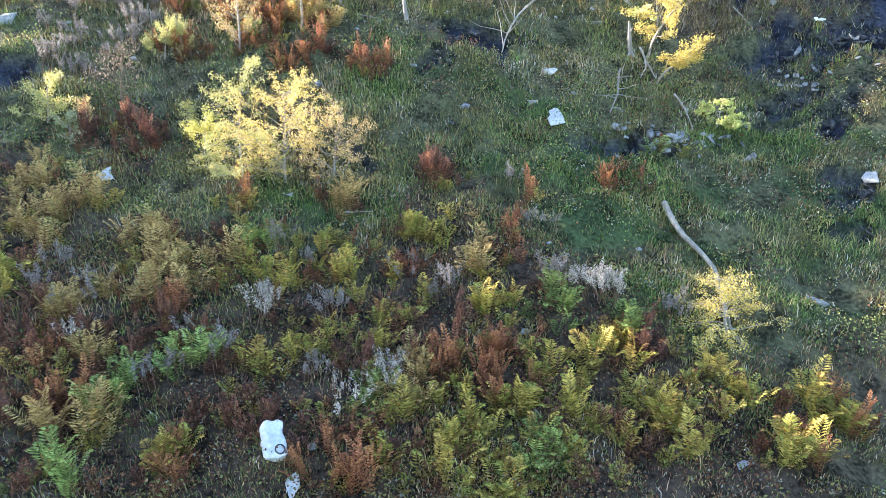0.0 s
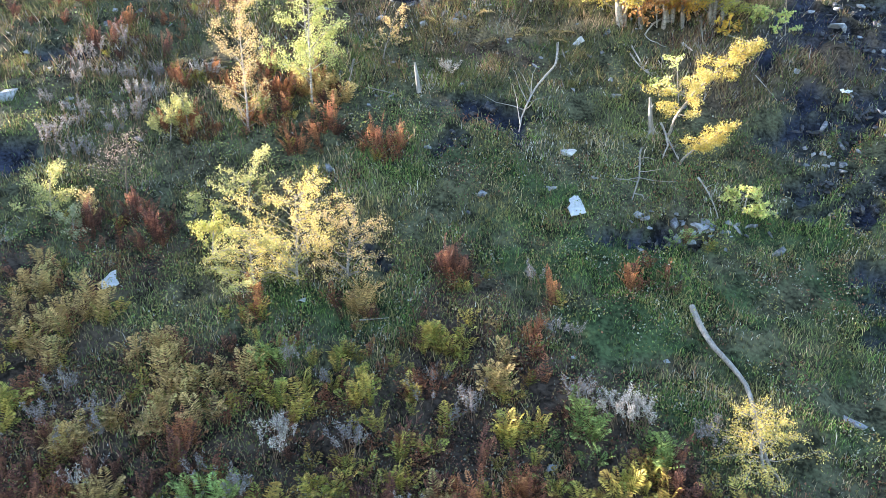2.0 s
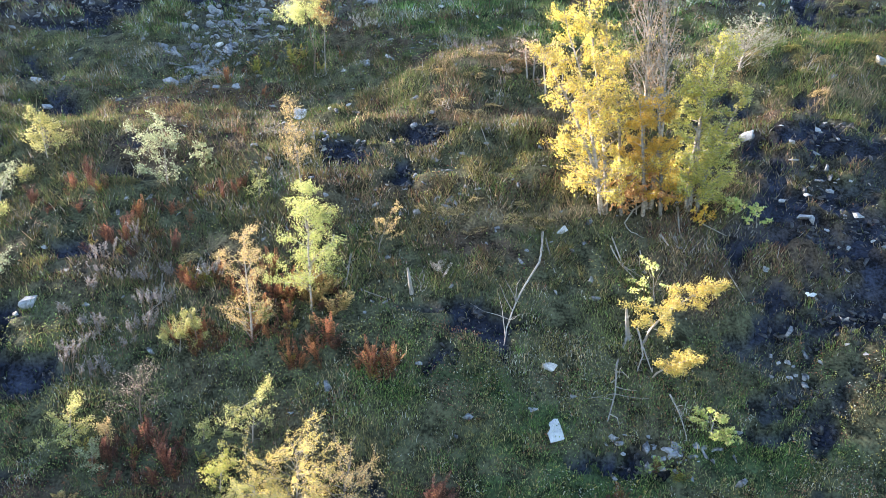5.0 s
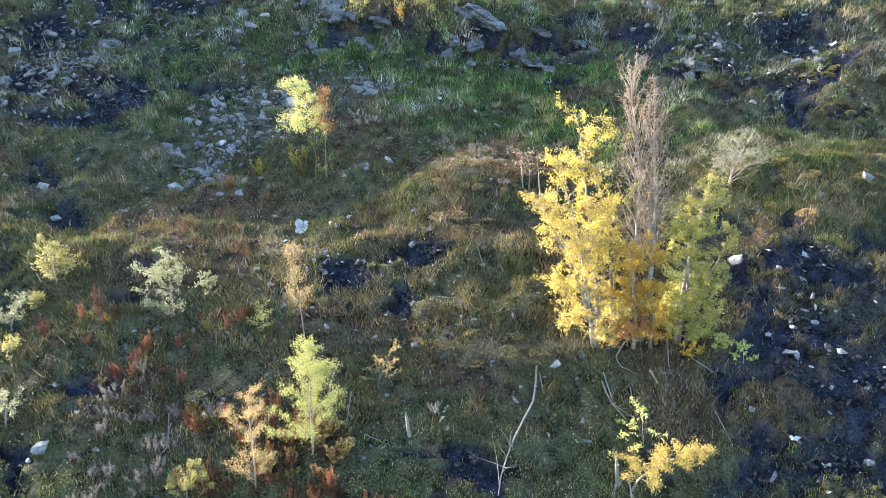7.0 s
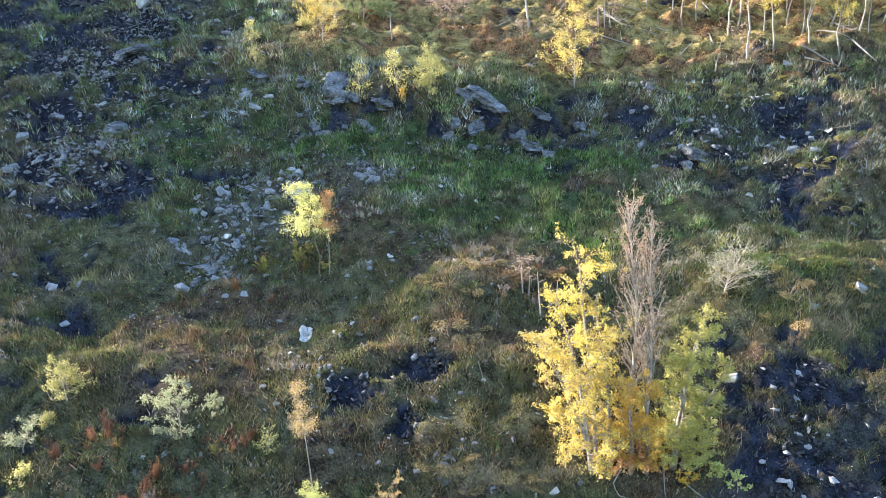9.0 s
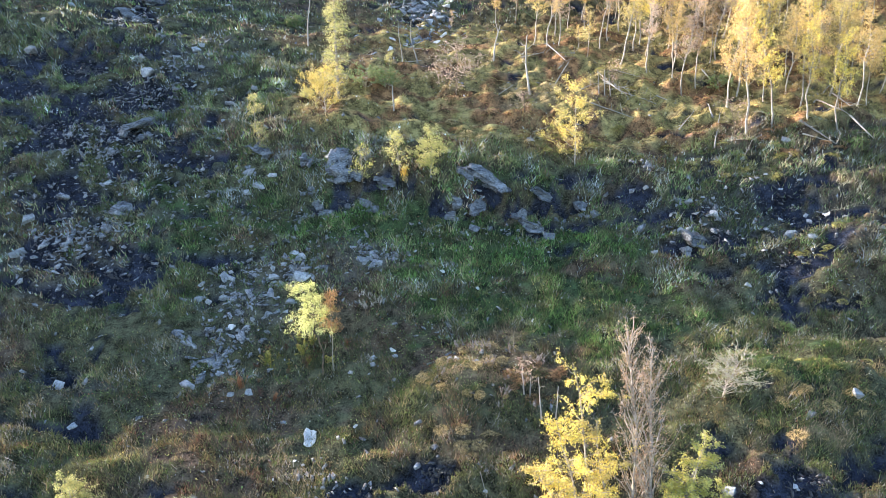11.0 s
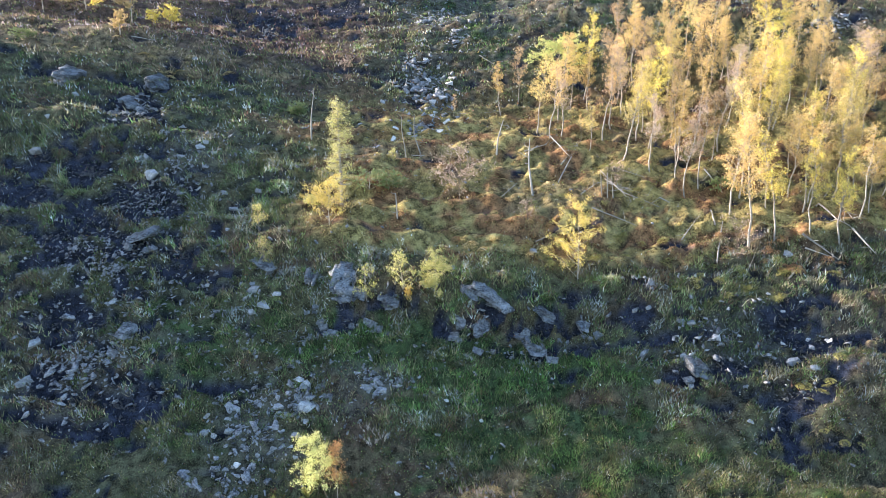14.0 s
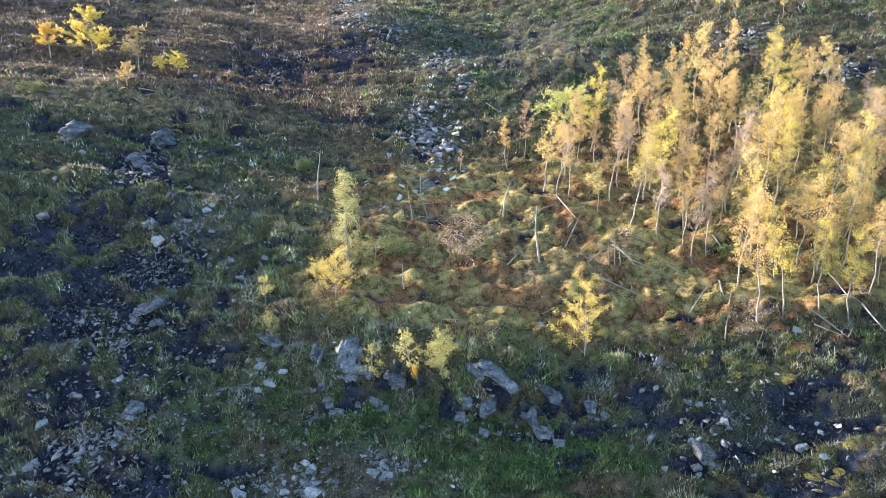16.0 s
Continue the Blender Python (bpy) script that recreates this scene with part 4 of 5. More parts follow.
grow("birch_sapling", "small birch sapling with golden leaves", "sapling", (-2.94, 9.85, -0.06, 1.75), 450, 3800, 0.027, TAWNY, tuft=3, limbs=34, spread=0.22, start=0.05, up=1.1, r0=0.02, twigs=3)
grow("birch_sapling", "dense lime-yellow young birch", "sapling", (-2.10, 10.20, 0.05, 2.0), 451, 9000, 0.030, LIME, tuft=5, limbs=46, spread=0.25, start=0.14, up=0.9, r0=0.02, twigs=4)
grow("birch_sapling", "thin sapling with a few reddish leaves", "sapling", (-1.15, 11.26, 0.29, 0.82), 452, 700, 0.034, TAWNY, limbs=14, spread=0.35, start=0.2, up=0.8, r0=0.012)
grow("birch_sapling", "thin leaning stem with faded orange leaves", "sapling", (-2.38, 11.50, -0.12, 2.3), 453, 1500, 0.028, TAWNY, tuft=3, limbs=30, spread=0.12, start=0.45, up=1.0, r0=0.015)
grow("dry_shrub", "leafless brown shrub of fine twigs", "shrub", (-4.23, 8.77, 0.08, 0.93), 454, 520, 0.020, PINKISH, limbs=46, spread=0.45, start=0.25, up=0.9, r0=0.014, twigs=5, bark=M_TWIG)
grow("dry_shrub", "sparse shrub with faded leaves", "shrub", (-4.45, 12.66, 0.01, 0.62), 455, 500, 0.05, PALEGREEN, limbs=20, spread=0.4, start=0.2, up=0.9, r0=0.012, bark=M_TWIG)
grow("birch", "crooked little birch with golden leaves", "birch", (2.95, 9.95, 0.75, 1.35), 456, 4200, 0.034, STRAWY, dy=-0.9, tuft=5, limbs=30, spread=0.30, start=0.25, up=0.4, r0=0.024, bend=0.12, jit=0.05)
grow("birch", "crooked little birch with golden leaves", "birch", (3.00, 9.50, 0.55, 0.62), 457, 2200, 0.034, STRAWY, dy=-0.5, tuft=5, limbs=22, spread=0.5, start=0.3, up=0.5, r0=0.02, bend=0.15)
grow("birch_sapling", "low spreading sapling with green-yellow leaves", "sapling", (3.65, 8.82, 0.07, 0.44), 458, 900, 0.055, LIME, limbs=18, spread=0.7, start=0.2, up=0.3, r0=0.015)
for k, spec in enumerate(((4.46, 11.71, -0.02, 0.35), (4.95, 11.68, -0.03, 0.28), (5.25, 11.47, -0.04, 0.36), (3.30, 10.50, -0.10, 0.73))):
    grow("birch_sapling", "sprig of yellow birch leaves", "sapling", spec, 460 + k, 260, 0.06, LIME if k else GOLD, limbs=9, spread=0.6, start=0.2, up=0.5, r0=0.01)
grow("rowan_tree", "small rowan with a bare crooked stem and pale leaves", "rowan", (-3.02, 16.2, -0.52, 2.45), 470, 6500, 0.032, PALELEMON, tuft=7, bark=M_TWIG, limbs=40, spread=0.24, start=0.50, up=0.35, r0=0.018, bend=0.12, twigs=5, jit=0.035)
grow("birch_sapling", "slim sapling with orange leaves", "sapling", (-2.78, 16.25, 0.0, 2.1), 471, 1500, 0.035, RUST, tuft=3, limbs=26, spread=0.14, start=0.5, up=1, r0=0.015)
grow("willow_bush", "sprawling grey-green willow bush", "bush", (6.19, 15.00, 0.37, 1.15), 472, 1500, 0.04, SAGE, limbs=60, spread=0.6, start=0.05, up=0.8, r0=0.022, twigs=4)
for k, (spec, pal, n) in enumerate((((-0.49, 21.25, 0.01, 1.42), LEMON, 2400), ((-1.44, 21.37, -0.15, 1.12), LEMON, 700), ((-2.56, 21.30, -0.05, 1.08), GREENY, 300), ((-3.95, 23.25, 0.05, 1.35), STRAWY, 2400), ((-4.73, 24.26, -0.13, 0.38), LEMON, 700), ((-6.34, 23.51, 0.01, 0.88), LEMON, 400), ((4.00, 22.1, -0.07, 2.5), STRAWY, 2800), ((-1.26, 21.26, -0.03, 0.36), GOLD, 300),
                                    ((-5.88, 22.33, -0.12, 0.88), LIMEDARK, 500), ((-2.19, 27.15, 0.07, 0.54), LEMON, 300))):
    grow("birch_sapling", "small bushy birch with yellow leaves", "sapling", spec, 480 + k, int(n * 1.7), 0.042, pal, "slope saplings", tuft=4, limbs=30, spread=0.5 if k in (3, 4) else 0.30, start=0.03, up=1.0, r0=0.02, twigs=4, jit=0.05)
grow("dry_shrub", "round leafless pinkish-brown shrub", "shrub", (0.33, 25.25, 0.05, 1.9), 495, 1600, 0.05, PINKISH, limbs=60, spread=0.5, start=0.1, up=0.8, r0=0.02, twigs=5, bark=M_TWIG)
for k, spec in enumerate(((2.61, 24.03, -0.03, 0.78), (-4.93, 34.09, 0.15, 0.73), (9.04, 22.30, -0.34, 1.37), (5.95, 25.94, 0.04, 0.81), (1.78, 15.49, -0.02, 0.63))):
    grow("dry_shrub", "leafless shrub of fine grey twigs", "shrub", spec, 560 + k, 260, 0.05, PINKISH, limbs=40, spread=0.5, start=0.1, up=0.9, r0=0.015, twigs=4, bark=M_TWIG)
for k, spec in enumerate(((-2.84, 25.22, 0.02, 0.72), (-2.16, 25.38, 0.01, 0.62), (-6.36, 29.97, 0.14, 0.50), (-6.36, 29.93, 0.02, 0.33), (9.67, 25.59, -0.06, 0.48), (-18.56, 32.42, -0.29, 0.48))):
    grow("juniper", "low dark green juniper bush", "juniper", spec, 570 + k, 1800, 0.05, JUNIPER, limbs=34, spread=1.0, start=0.05, up=0.6, r0=0.015)
# upper left and far trees
for k, (spec, pal, n) in enumerate((((-18.41, 37.45, -0.24, 2.21), YELLOW, 5200), ((-20.27, 36.93, 0.06, 1.67), GOLD, 1800), ((-15.74, 36.61, 0.10, 2.23), TAWNY, 1600), ((-13.85, 36.67, 0.11, 1.04), YELLOW, 1500), ((-14.83, 33.30, 0.06, 1.02), TAWNY, 900), ((-14.74, 36.81, -0.04, 0.74), YELLOW, 600))):
    grow("birch", "small crooked mountain birch with yellow leaves", "birch", spec, 590 + k, n, 0.075, pal, "upper birches", limbs=30, spread=0.5 if k in (0, 3, 5) else 0.32, start=0.3 if k != 0 else 0.1, up=0.7, r0=0.03)
grow("willow_bush", "round lime-green willow bush", "bush", (5.11, 34.10, 0.04, 1.63), 598, 4500, 0.08, LIME, limbs=46, spread=0.7, start=0.05, up=0.8, r0=0.03, twigs=4)

# birch grove
AMBER = [(0.70, 0.50, 0.20), (0.74, 0.56, 0.24), (0.56, 0.38, 0.16), (0.62, 0.48, 0.22)]
HONEY = [(0.72, 0.58, 0.22), (0.66, 0.50, 0.18), (0.54, 0.46, 0.17), (0.76, 0.64, 0.31)]
RUSSET = [(0.58, 0.39, 0.20), (0.64, 0.45, 0.23), (0.46, 0.30, 0.16), (0.52, 0.37, 0.20)]
KINDS = [(AMBER, 1500), (HONEY, 1300), (ORANGE, 1100), (YELLOW, 1400), (PINKISH, 900), (HONEY, 1200), (AMBER, 1100), (RUSSET, 900)]
GROVE_BIRCHES = [tree_meshes("birch", 200 + i, 4.0, int(n * 2.5), 0.045, pal, tuft=5, limbs=40, spread=0.15, start=0.36, bend=0.12, r0=0.036, up=1.1, twigs=3, jit=0.05, droop=0.6, weights=(4, 3, 2, 2)) for i, (pal, n) in enumerate(KINDS)]
FRONT = [(9.59, 22.80, -0.37, 4.24), (10.41, 22.90, -0.65, 3.56), (11.97, 25.34, -0.26, 3.07), (13.25, 24.90, -0.44, 4.01), (8.35, 25.47, -0.15, 3.29), (8.90, 25.68, -0.34, 3.25), (8.12, 25.95, -0.11, 2.53), (10.24, 25.36, -0.35, 4.05), (14.09, 24.10, -0.33, 2.41), (7.48, 28.96, -0.06, 3.22)]
FRONT += [(3.93, 28.37, -0.34, 3.08), (3.54, 29.31, -0.27, 3.06), (4.43, 28.75, -0.03, 2.73), (3.05, 32.27, -0.14, 2.39), (2.25, 31.55, -0.23, 2.26), (5.38, 27.77, -0.06, 1.92), (7.50, 32.39, -0.25, 1.96), (8.63, 31.02, -0.08, 2.20), (9.97, 33.22, -0.21, 2.96), (9.21, 36.79, -0.07, 1.83), (10.43, 28.03, -0.37, 4.12), (12.53, 25.07, -0.32, 2.70), (13.81, 24.79, -0.28, 2.68)]
FRONT += [(11.86, 36.02, -0.10, 2.12), (9.98, 35.54, -0.40, 1.76), (14.36, 41.18, -0.11, 1.54), (14.90, 40.11, -0.05, 1.62), (17.19, 39.68, -0.08, 1.61), (13.07, 40.96, 0.01, 1.40), (0.20, 30.94, -0.12, 0.98), (5.33, 29.27, 0.05, 0.96)]
rng = np.random.default_rng(55)
for k, (x, y, dx, h) in enumerate(FRONT):
    plant_tree("birch", "slender mountain birch with thin yellow foliage", "birch", GROVE_BIRCHES[(k * 3) % 8], (x, y), "birch grove", h / 4.0, rng.uniform(0, 360), math.degrees(math.atan2(dx, h)))
POLY = [(3.9, 29.2), (5.6, 27.3), (7.9, 25.4), (9.2, 23.8), (10.7, 22.8), (13.3, 22.2), (16.0, 23.2), (21.5, 30.5), (17.0, 34.2), (13.0, 34.8), (8.9, 34.5), (5.0, 32.8)]


def inside(x, y, poly):
    hit = False
    for (x0, y0), (x1, y1) in zip(poly, poly[1:] + poly[:1]):
        if (y0 > y) != (y1 > y) and x < (x1 - x0) * (y - y0) / (y1 - y0) + x0:
            hit = not hit
    return hit


placed = [(f[0], f[1]) for f in FRONT]
tries = 0
while len(placed) < 125 and tries < 6000:
    tries += 1
    x, y = rng.uniform(2, 32), rng.uniform(22, 52)
    if inside(x, y, POLY) and min((x - a) ** 2 + (y - b) ** 2 for a, b in placed) > 0.75 ** 2:
        placed.append((x, y))
        plant_tree("birch", "slender mountain birch with thin yellow foliage", "birch", GROVE_BIRCHES[rng.integers(8)], (x, y), "birch grove", rng.uniform(0.6, 1.0), rng.uniform(0, 360), rng.normal() * 4)


# ---- dead wood ----
def dead_wood(name, label, pts, r, seed, twigs=3, lift=0.03, upright=False):
    rng = np.random.default_rng(seed)
    if upright:
        z0 = gz(pts[0][0], pts[0][1])
        p = np.array([(x, y, z0 + h - (0.1 if i == 0 else 0)) for i, (x, y, h) in enumerate(pts)])
    else:
        p = np.array([(x, y, gz(x, y) + lift) for x, y in pts])
    u = np.linspace(0, 1, 4 * (len(p) - 1) + 1)
    s = np.linspace(0, 1, len(p))
    q = np.stack([np.interp(u, s, p[:, i]) for i in range(3)], 1)
    total = np.linalg.norm(q[-1] - q[0])
    for wave in (1, 2, 3):
        q += np.sin(np.pi * wave * u)[:, None] * rng.normal(size=3) * [1, 0.3, 0.6] * total * (0.006 if len(p) == 2 or r > 0.038 else 0.02) / wave
    o = q[0].copy()
    e = new(name)
    e.location = o
    v, f, _ = tube(q - o, r * (1 - 0.65 * u), 7)
    part("stem", array_mesh("stem", v, f, M_DEAD, smooth=True), e)
    ln = np.linalg.norm(np.diff(p, axis=0), axis=1).sum()
    for k in range(twigs):
        i = rng.integers(len(q) // 3, len(q))
        d = rng.normal(size=3) * [1, 0.6, 0.8] + [0, -0.2, 0.3]
        d *= ln * rng.uniform(0.12, 0.3) / np.linalg.norm(d)
        t = q[i] + d * np.linspace(0, 1, 4)[:, None] + rng.normal(size=(4, 3)) * ln * 0.012 * np.array([0, 1, 1, 1])[:, None]
        v, f, _ = tube(t - o, r * 0.4 * np.array([1, 0.75, 0.5, 0.2]), 5)
        part("twig", array_mesh("twig", v, f, M_DEAD, smooth=True), e)
    return tagged(e, label, "dead wood")


FALLEN = [([(2.61, 7.57), (2.70, 7.11), (2.85, 6.75), (2.88, 6.14), (2.92, 5.85)], 0.044, -1), ([(1.65, 11.58), (1.51, 10.97), (1.19, 10.34), (0.93, 9.89), (0.84, 9.67)], 0.03, 4), ([(1.69, 11.48), (1.76, 10.87)], 0.022, 1), ([(2.80, 10.06), (2.53, 9.60), (2.42, 9.26), (2.24, 8.89)], 0.03, 7), ([(2.94, 10.13), (2.93, 9.75), (2.80, 9.53)], 0.025, 2), ([(2.97, 9.86), (3.02, 9.52)], 0.02, 1), ([(3.20, 9.23), (3.26, 9.05), (3.32, 8.76)], 0.022, 2),
          ([(2.80, 11.43), (2.88, 10.96), (3.26, 10.85)], 0.02, 2), ([(-1.90, 11.36), (-2.01, 10.82)], 0.02, 2), ([(-1.59, 11.11), (-1.62, 10.58)], 0.025, 1), ([(-1.30, 10.46), (-0.86, 10.29)], 0.013, 1), ([(-4.54, 10.66), (-4.47, 10.25), (-4.63, 10.08)], 0.014, 2), ([(3.53, 11.98), (3.26, 11.88), (3.11, 11.69), (3.14, 11.48)], 0.03, 0)]
FALLEN += [([(4.04, 11.91), (3.99, 11.55)], 0.03, 2), ([(4.42, 11.65), (4.70, 11.37)], 0.02, 2), ([(3.87, 11.46), (3.94, 10.96)], 0.03, 1), ([(2.76, 11.32), (2.88, 10.96), (3.13, 10.76), (3.46, 10.72)], 0.018, 3), ([(3.23, 11.22), (3.25, 10.85)], 0.015, 1), ([(4.60, 10.94), (4.74, 10.46)], 0.012, 2), ([(3.62, 11.44), (3.69, 11.18)], 0.035, 0), ([(4.28, 12.04), (4.63, 12.03)], 0.02, 1),
           ([(-4.63, 10.82), (-4.45, 10.26)], 0.014, 1), ([(-4.11, 10.71), (-3.50, 10.92)], 0.01, 2), ([(-1.13, 7.34), (-0.81, 7.42)], 0.012, 1), ([(-3.05, 8.98), (-2.66, 9.16)], 0.012, 1), ([(0.68, 13.68), (0.84, 13.24)], 0.012, 1), ([(-5.80, 25.05), (-5.34, 24.67)], 0.015, 4)]
FALLEN += [([(5.66, 26.04), (6.26, 25.51), (7.34, 24.98)], 0.035, 8), ([(4.86, 24.47), (6.26, 23.88)], 0.03, 3), ([(12.83, 24.86), (12.49, 23.11), (12.88, 22.92)], 0.035, 4), ([(11.22, 22.77), (12.12, 22.15)], 0.045, 4), ([(11.22, 22.51), (11.92, 22.13)], 0.035, 2), ([(12.88, 22.92), (13.31, 22.22)], 0.04, 3), ([(9.55, 20.57), (10.43, 22.34)], 0.02, 2), ([(3.97, 26.22), (4.97, 28.00)], 0.03, 3), ([(3.96, 23.56), (4.24, 22.96)], 0.03, 1),
           ([(-1.47, 27.70), (-0.97, 27.32)], 0.03, 1), ([(-2.95, 21.82), (-2.74, 22.36)], 0.012, 2), ([(-7.10, 23.25), (-6.69, 24.18)], 0.014, 2), ([(-14.24, 33.10), (-13.26, 33.12)], 0.03, 2), ([(1.49, 35.77), (2.15, 35.28)], 0.03, 1), ([(8.40, 22.28), (9.16, 23.96)], 0.03, 1), ([(8.89, 23.88), (8.92, 24.44)], 0.04, 0), ([(0.33, 31.25), (2.32, 31.74)], 0.015, 1)]
FALLEN += [([(4.19, 27.10), (5.01, 28.20)], 0.03, 4), ([(3.93, 28.40), (4.54, 27.34)], 0.03, 4), ([(1.96, 28.56), (2.48, 30.17)], 0.03, 4), ([(5.51, 26.35), (6.37, 25.09)], 0.02, 6), ([(5.65, 25.93), (7.00, 25.28)], 0.02, 6), ([(6.03, 26.38), (7.02, 26.04)], 0.02, 5), ([(9.22, 26.13), (9.69, 25.49)], 0.03, 3), ([(10.29, 25.92), (10.43, 27.17)], 0.03, 3),
           ([(12.73, 24.86), (13.65, 25.62)], 0.03, 3), ([(13.33, 24.96), (12.91, 23.04)], 0.03, 4), ([(7.44, 25.38), (7.99, 24.90)], 0.025, 3), ([(2.87, 27.68), (3.77, 28.24)], 0.03, 4), ([(4.56, 24.97), (5.37, 26.05)], 0.025, 4), ([(1.83, 25.22), (2.42, 26.15)], 0.02, 4), ([(7.57, 23.23), (8.28, 24.03)], 0.025, 3), ([(9.03, 21.72), (9.58, 22.34)], 0.02, 3), ([(2.82, 23.36), (3.43, 23.70)], 0.02, 3), ([(10.31, 21.55), (11.10, 22.16)], 0.03, 3)]
for k, (pts, r, tw) in enumerate(FALLEN):
    r = r * (0.68 if 0 < k < 22 else 0.85)
    dead_wood("dead_branch", "bleached dead branch lying on the slope", pts, r, 800 + k, tw + (3 if 0 < k < 12 or k > 43 else 1), lift=r * 0.9 + 0.03)
SNAGS = [([(2.79, 10.02, 0), (2.75, 10.02, 0.26), (2.72, 10.02, 0.49)], 0.045, 1), ([(-0.55, 10.53, 0), (-0.59, 10.53, 0.26), (-0.62, 10.53, 0.43)], 0.04, 0), ([(-5.34, 27.89, 0), (-5.22, 27.90, 1.01), (-5.15, 27.90, 1.89)], 0.035, 2), ([(2.96, 25.53, 0), (2.81, 25.77, 1.06), (2.81, 25.70, 1.96)], 0.045, 5), ([(1.79, 27.65, 0), (1.84, 27.64, 0.58), (2.03, 27.63, 1.28)], 0.04, 4), ([(-1.07, 27.78, 0), (-1.25, 27.77, 0.76), (-1.34, 27.78, 1.60)], 0.03, 3), ([(-1.66, 27.36, 0), (-1.75, 27.16, 0.75), (-1.80, 27.14, 1.43)], 0.02, 1),
         ([(5.40, 25.36, 0), (5.30, 25.40, 0.84)], 0.025, 1), ([(5.58, 25.30, 0), (5.52, 25.31, 0.88)], 0.025, 1), ([(5.78, 25.29, 0), (5.67, 25.31, 0.82)], 0.022, 1), ([(-1.77, 23.94, 0), (-1.81, 23.94, 0.80)], 0.03, 4), ([(1.77, 15.34, 0), (1.71, 15.34, 0.69)], 0.02, 2), ([(1.89, 15.31, 0), (1.91, 15.32, 0.63)], 0.02, 2), ([(2.12, 14.90, 0), (2.02, 14.92, 1.02)], 0.02, 2), ([(2.45, 14.98, 0), (2.48, 14.97, 0.81)], 0.02, 2)]
for k, (pts, r, tw) in enumerate(SNAGS):
    dead_wood("snag", "bare bleached dead trunk still standing", pts, r, 860 + k, tw, upright=True)
grow("birch_sapling", "drooping crown of a toppled birch, golden leaves", "sapling", (2.80, 6.00, -0.13, 0.72), 880, 4200, 0.024, STRAWY, tuft=4, limbs=44, spread=0.62, start=0.1, up=0.35, r0=0.02, twigs=5, jit=0.05)


# ---- ferns ----
def frond_arrays(seed, palette, ln, n=20, slim=False):
    """One arching frond along +x with overlapping pinnae on both sides; shading put into its colour makes it paler
    towards the tip.
    """
    rng = np.random.default_rng(seed)
    u = np.linspace(0.06, 1, n)
    el = rng.uniform(1.05, 1.5) + (0.15 if slim else 0.0)
    spine = np.c_[ln * u * (0.24 if slim else 0.42), rng.normal() * 0.03 * ln * np.sin(u * 3), ln * (el * u - 0.50 * u ** 2.6)]
    wid = ln * (0.10 if slim else 0.17) * np.sin(np.pi * np.clip(u * 0.80 + 0.14, 0, 1)) ** 0.9 * rng.uniform(0.85, 1.15, n)
    c = np.array(palette[rng.integers(len(palette))]) * rng.uniform(0.8, 1.2)
    tan = np.gradient(spine, axis=0)
    tan /= np.linalg.norm(tan, axis=1)[:, None]
    chunks = []
    for sgn in (-1, 1):
        tip = spine + tan * (0.8 * wid)[:, None] + np.c_[0 * u, sgn * wid, -0.30 * wid * rng.uniform(0.4, 1.6, n)]
        b = spine * 0.5 + tip * 0.5
        a = tan * (ln * 0.29 / n)
        v = np.stack([spine, b + a, tip, b - a], 1).reshape(-1, 3)
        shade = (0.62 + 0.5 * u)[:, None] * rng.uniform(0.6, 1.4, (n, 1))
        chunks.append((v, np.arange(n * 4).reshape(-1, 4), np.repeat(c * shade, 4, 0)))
    if n > 12:
        rib = spine + np.array((0.0, 0.0, 0.012 * ln))
        v = np.stack([spine[:-1], spine[1:], rib[1:], rib[:-1]], 1).reshape(-1, 3)
        chunks.append((v, np.arange((n - 1) * 4).reshape(-1, 4), np.repeat(c[None] * 0.7, (n - 1) * 4, 0)))
    return join(chunks)


def fern_arrays(seed, palette, fronds=8, ln=0.24, n=10):
    """A whole small fern as arrays, for the joined undergrowth."""
    rng = np.random.default_rng(seed)
    chunks = []
    for k in range(fronds):
        v, f, t = frond_arrays(seed * 31 + k, palette, ln * rng.uniform(0.7, 1.3), n)
        m = np.array(pose(0, 0, 0, 0, rng.uniform(-12, 20), k * 360 / fronds + rng.uniform(-25, 25)))[:3, :3]
        chunks.append((v @ m.T, f, t))
    return join(chunks)


def fern(kind, m, rng):
    """Fern clump: fronds round one crown, each frond a part."""
    e = new("fern")
    e.matrix_basis = m
    k = rng.integers(9, 13) + (4 if kind in ("rust", "dark") else 0)
    for i in range(k):
        ob = part("frond", FRONDS[kind][rng.integers(6)], e)
        q = rng.uniform(0.8, 1.2)
        ob.matrix_basis = pose(rng.normal() * 0.02, rng.normal() * 0.02, 0, 0, rng.uniform(-22, 22), i * 360 / k + rng.uniform(-22, 22)) @ Matrix.Diagonal((q, q, q, 1))
    return tagged(e, FERN_PAL[kind][1], "fern", kind + " ferns")


FERN_PAL = {"rust": ([(0.27, 0.115, 0.062), (0.32, 0.15, 0.07), (0.20, 0.082, 0.05)], "rust-brown withered bracken fern"),
            "dark": ([(0.16, 0.075, 0.055), (0.12, 0.06, 0.05), (0.22, 0.105, 0.065)], "dark brown withered fern"),
            "gold": ([(0.52, 0.37, 0.16), (0.48, 0.34, 0.14), (0.42, 0.28, 0.12), (0.42, 0.36, 0.14)], "golden yellow autumn fern"),
            "olive": ([(0.37, 0.31, 0.075), (0.43, 0.35, 0.088), (0.29, 0.30, 0.07), (0.39, 0.27, 0.075), (0.33, 0.35, 0.088)], "olive and yellow-green fern clump"),
            "green": ([(0.21, 0.29, 0.09), (0.28, 0.35, 0.11), (0.17, 0.24, 0.075)], "fresh green fern clump")}
FRONDS = {}
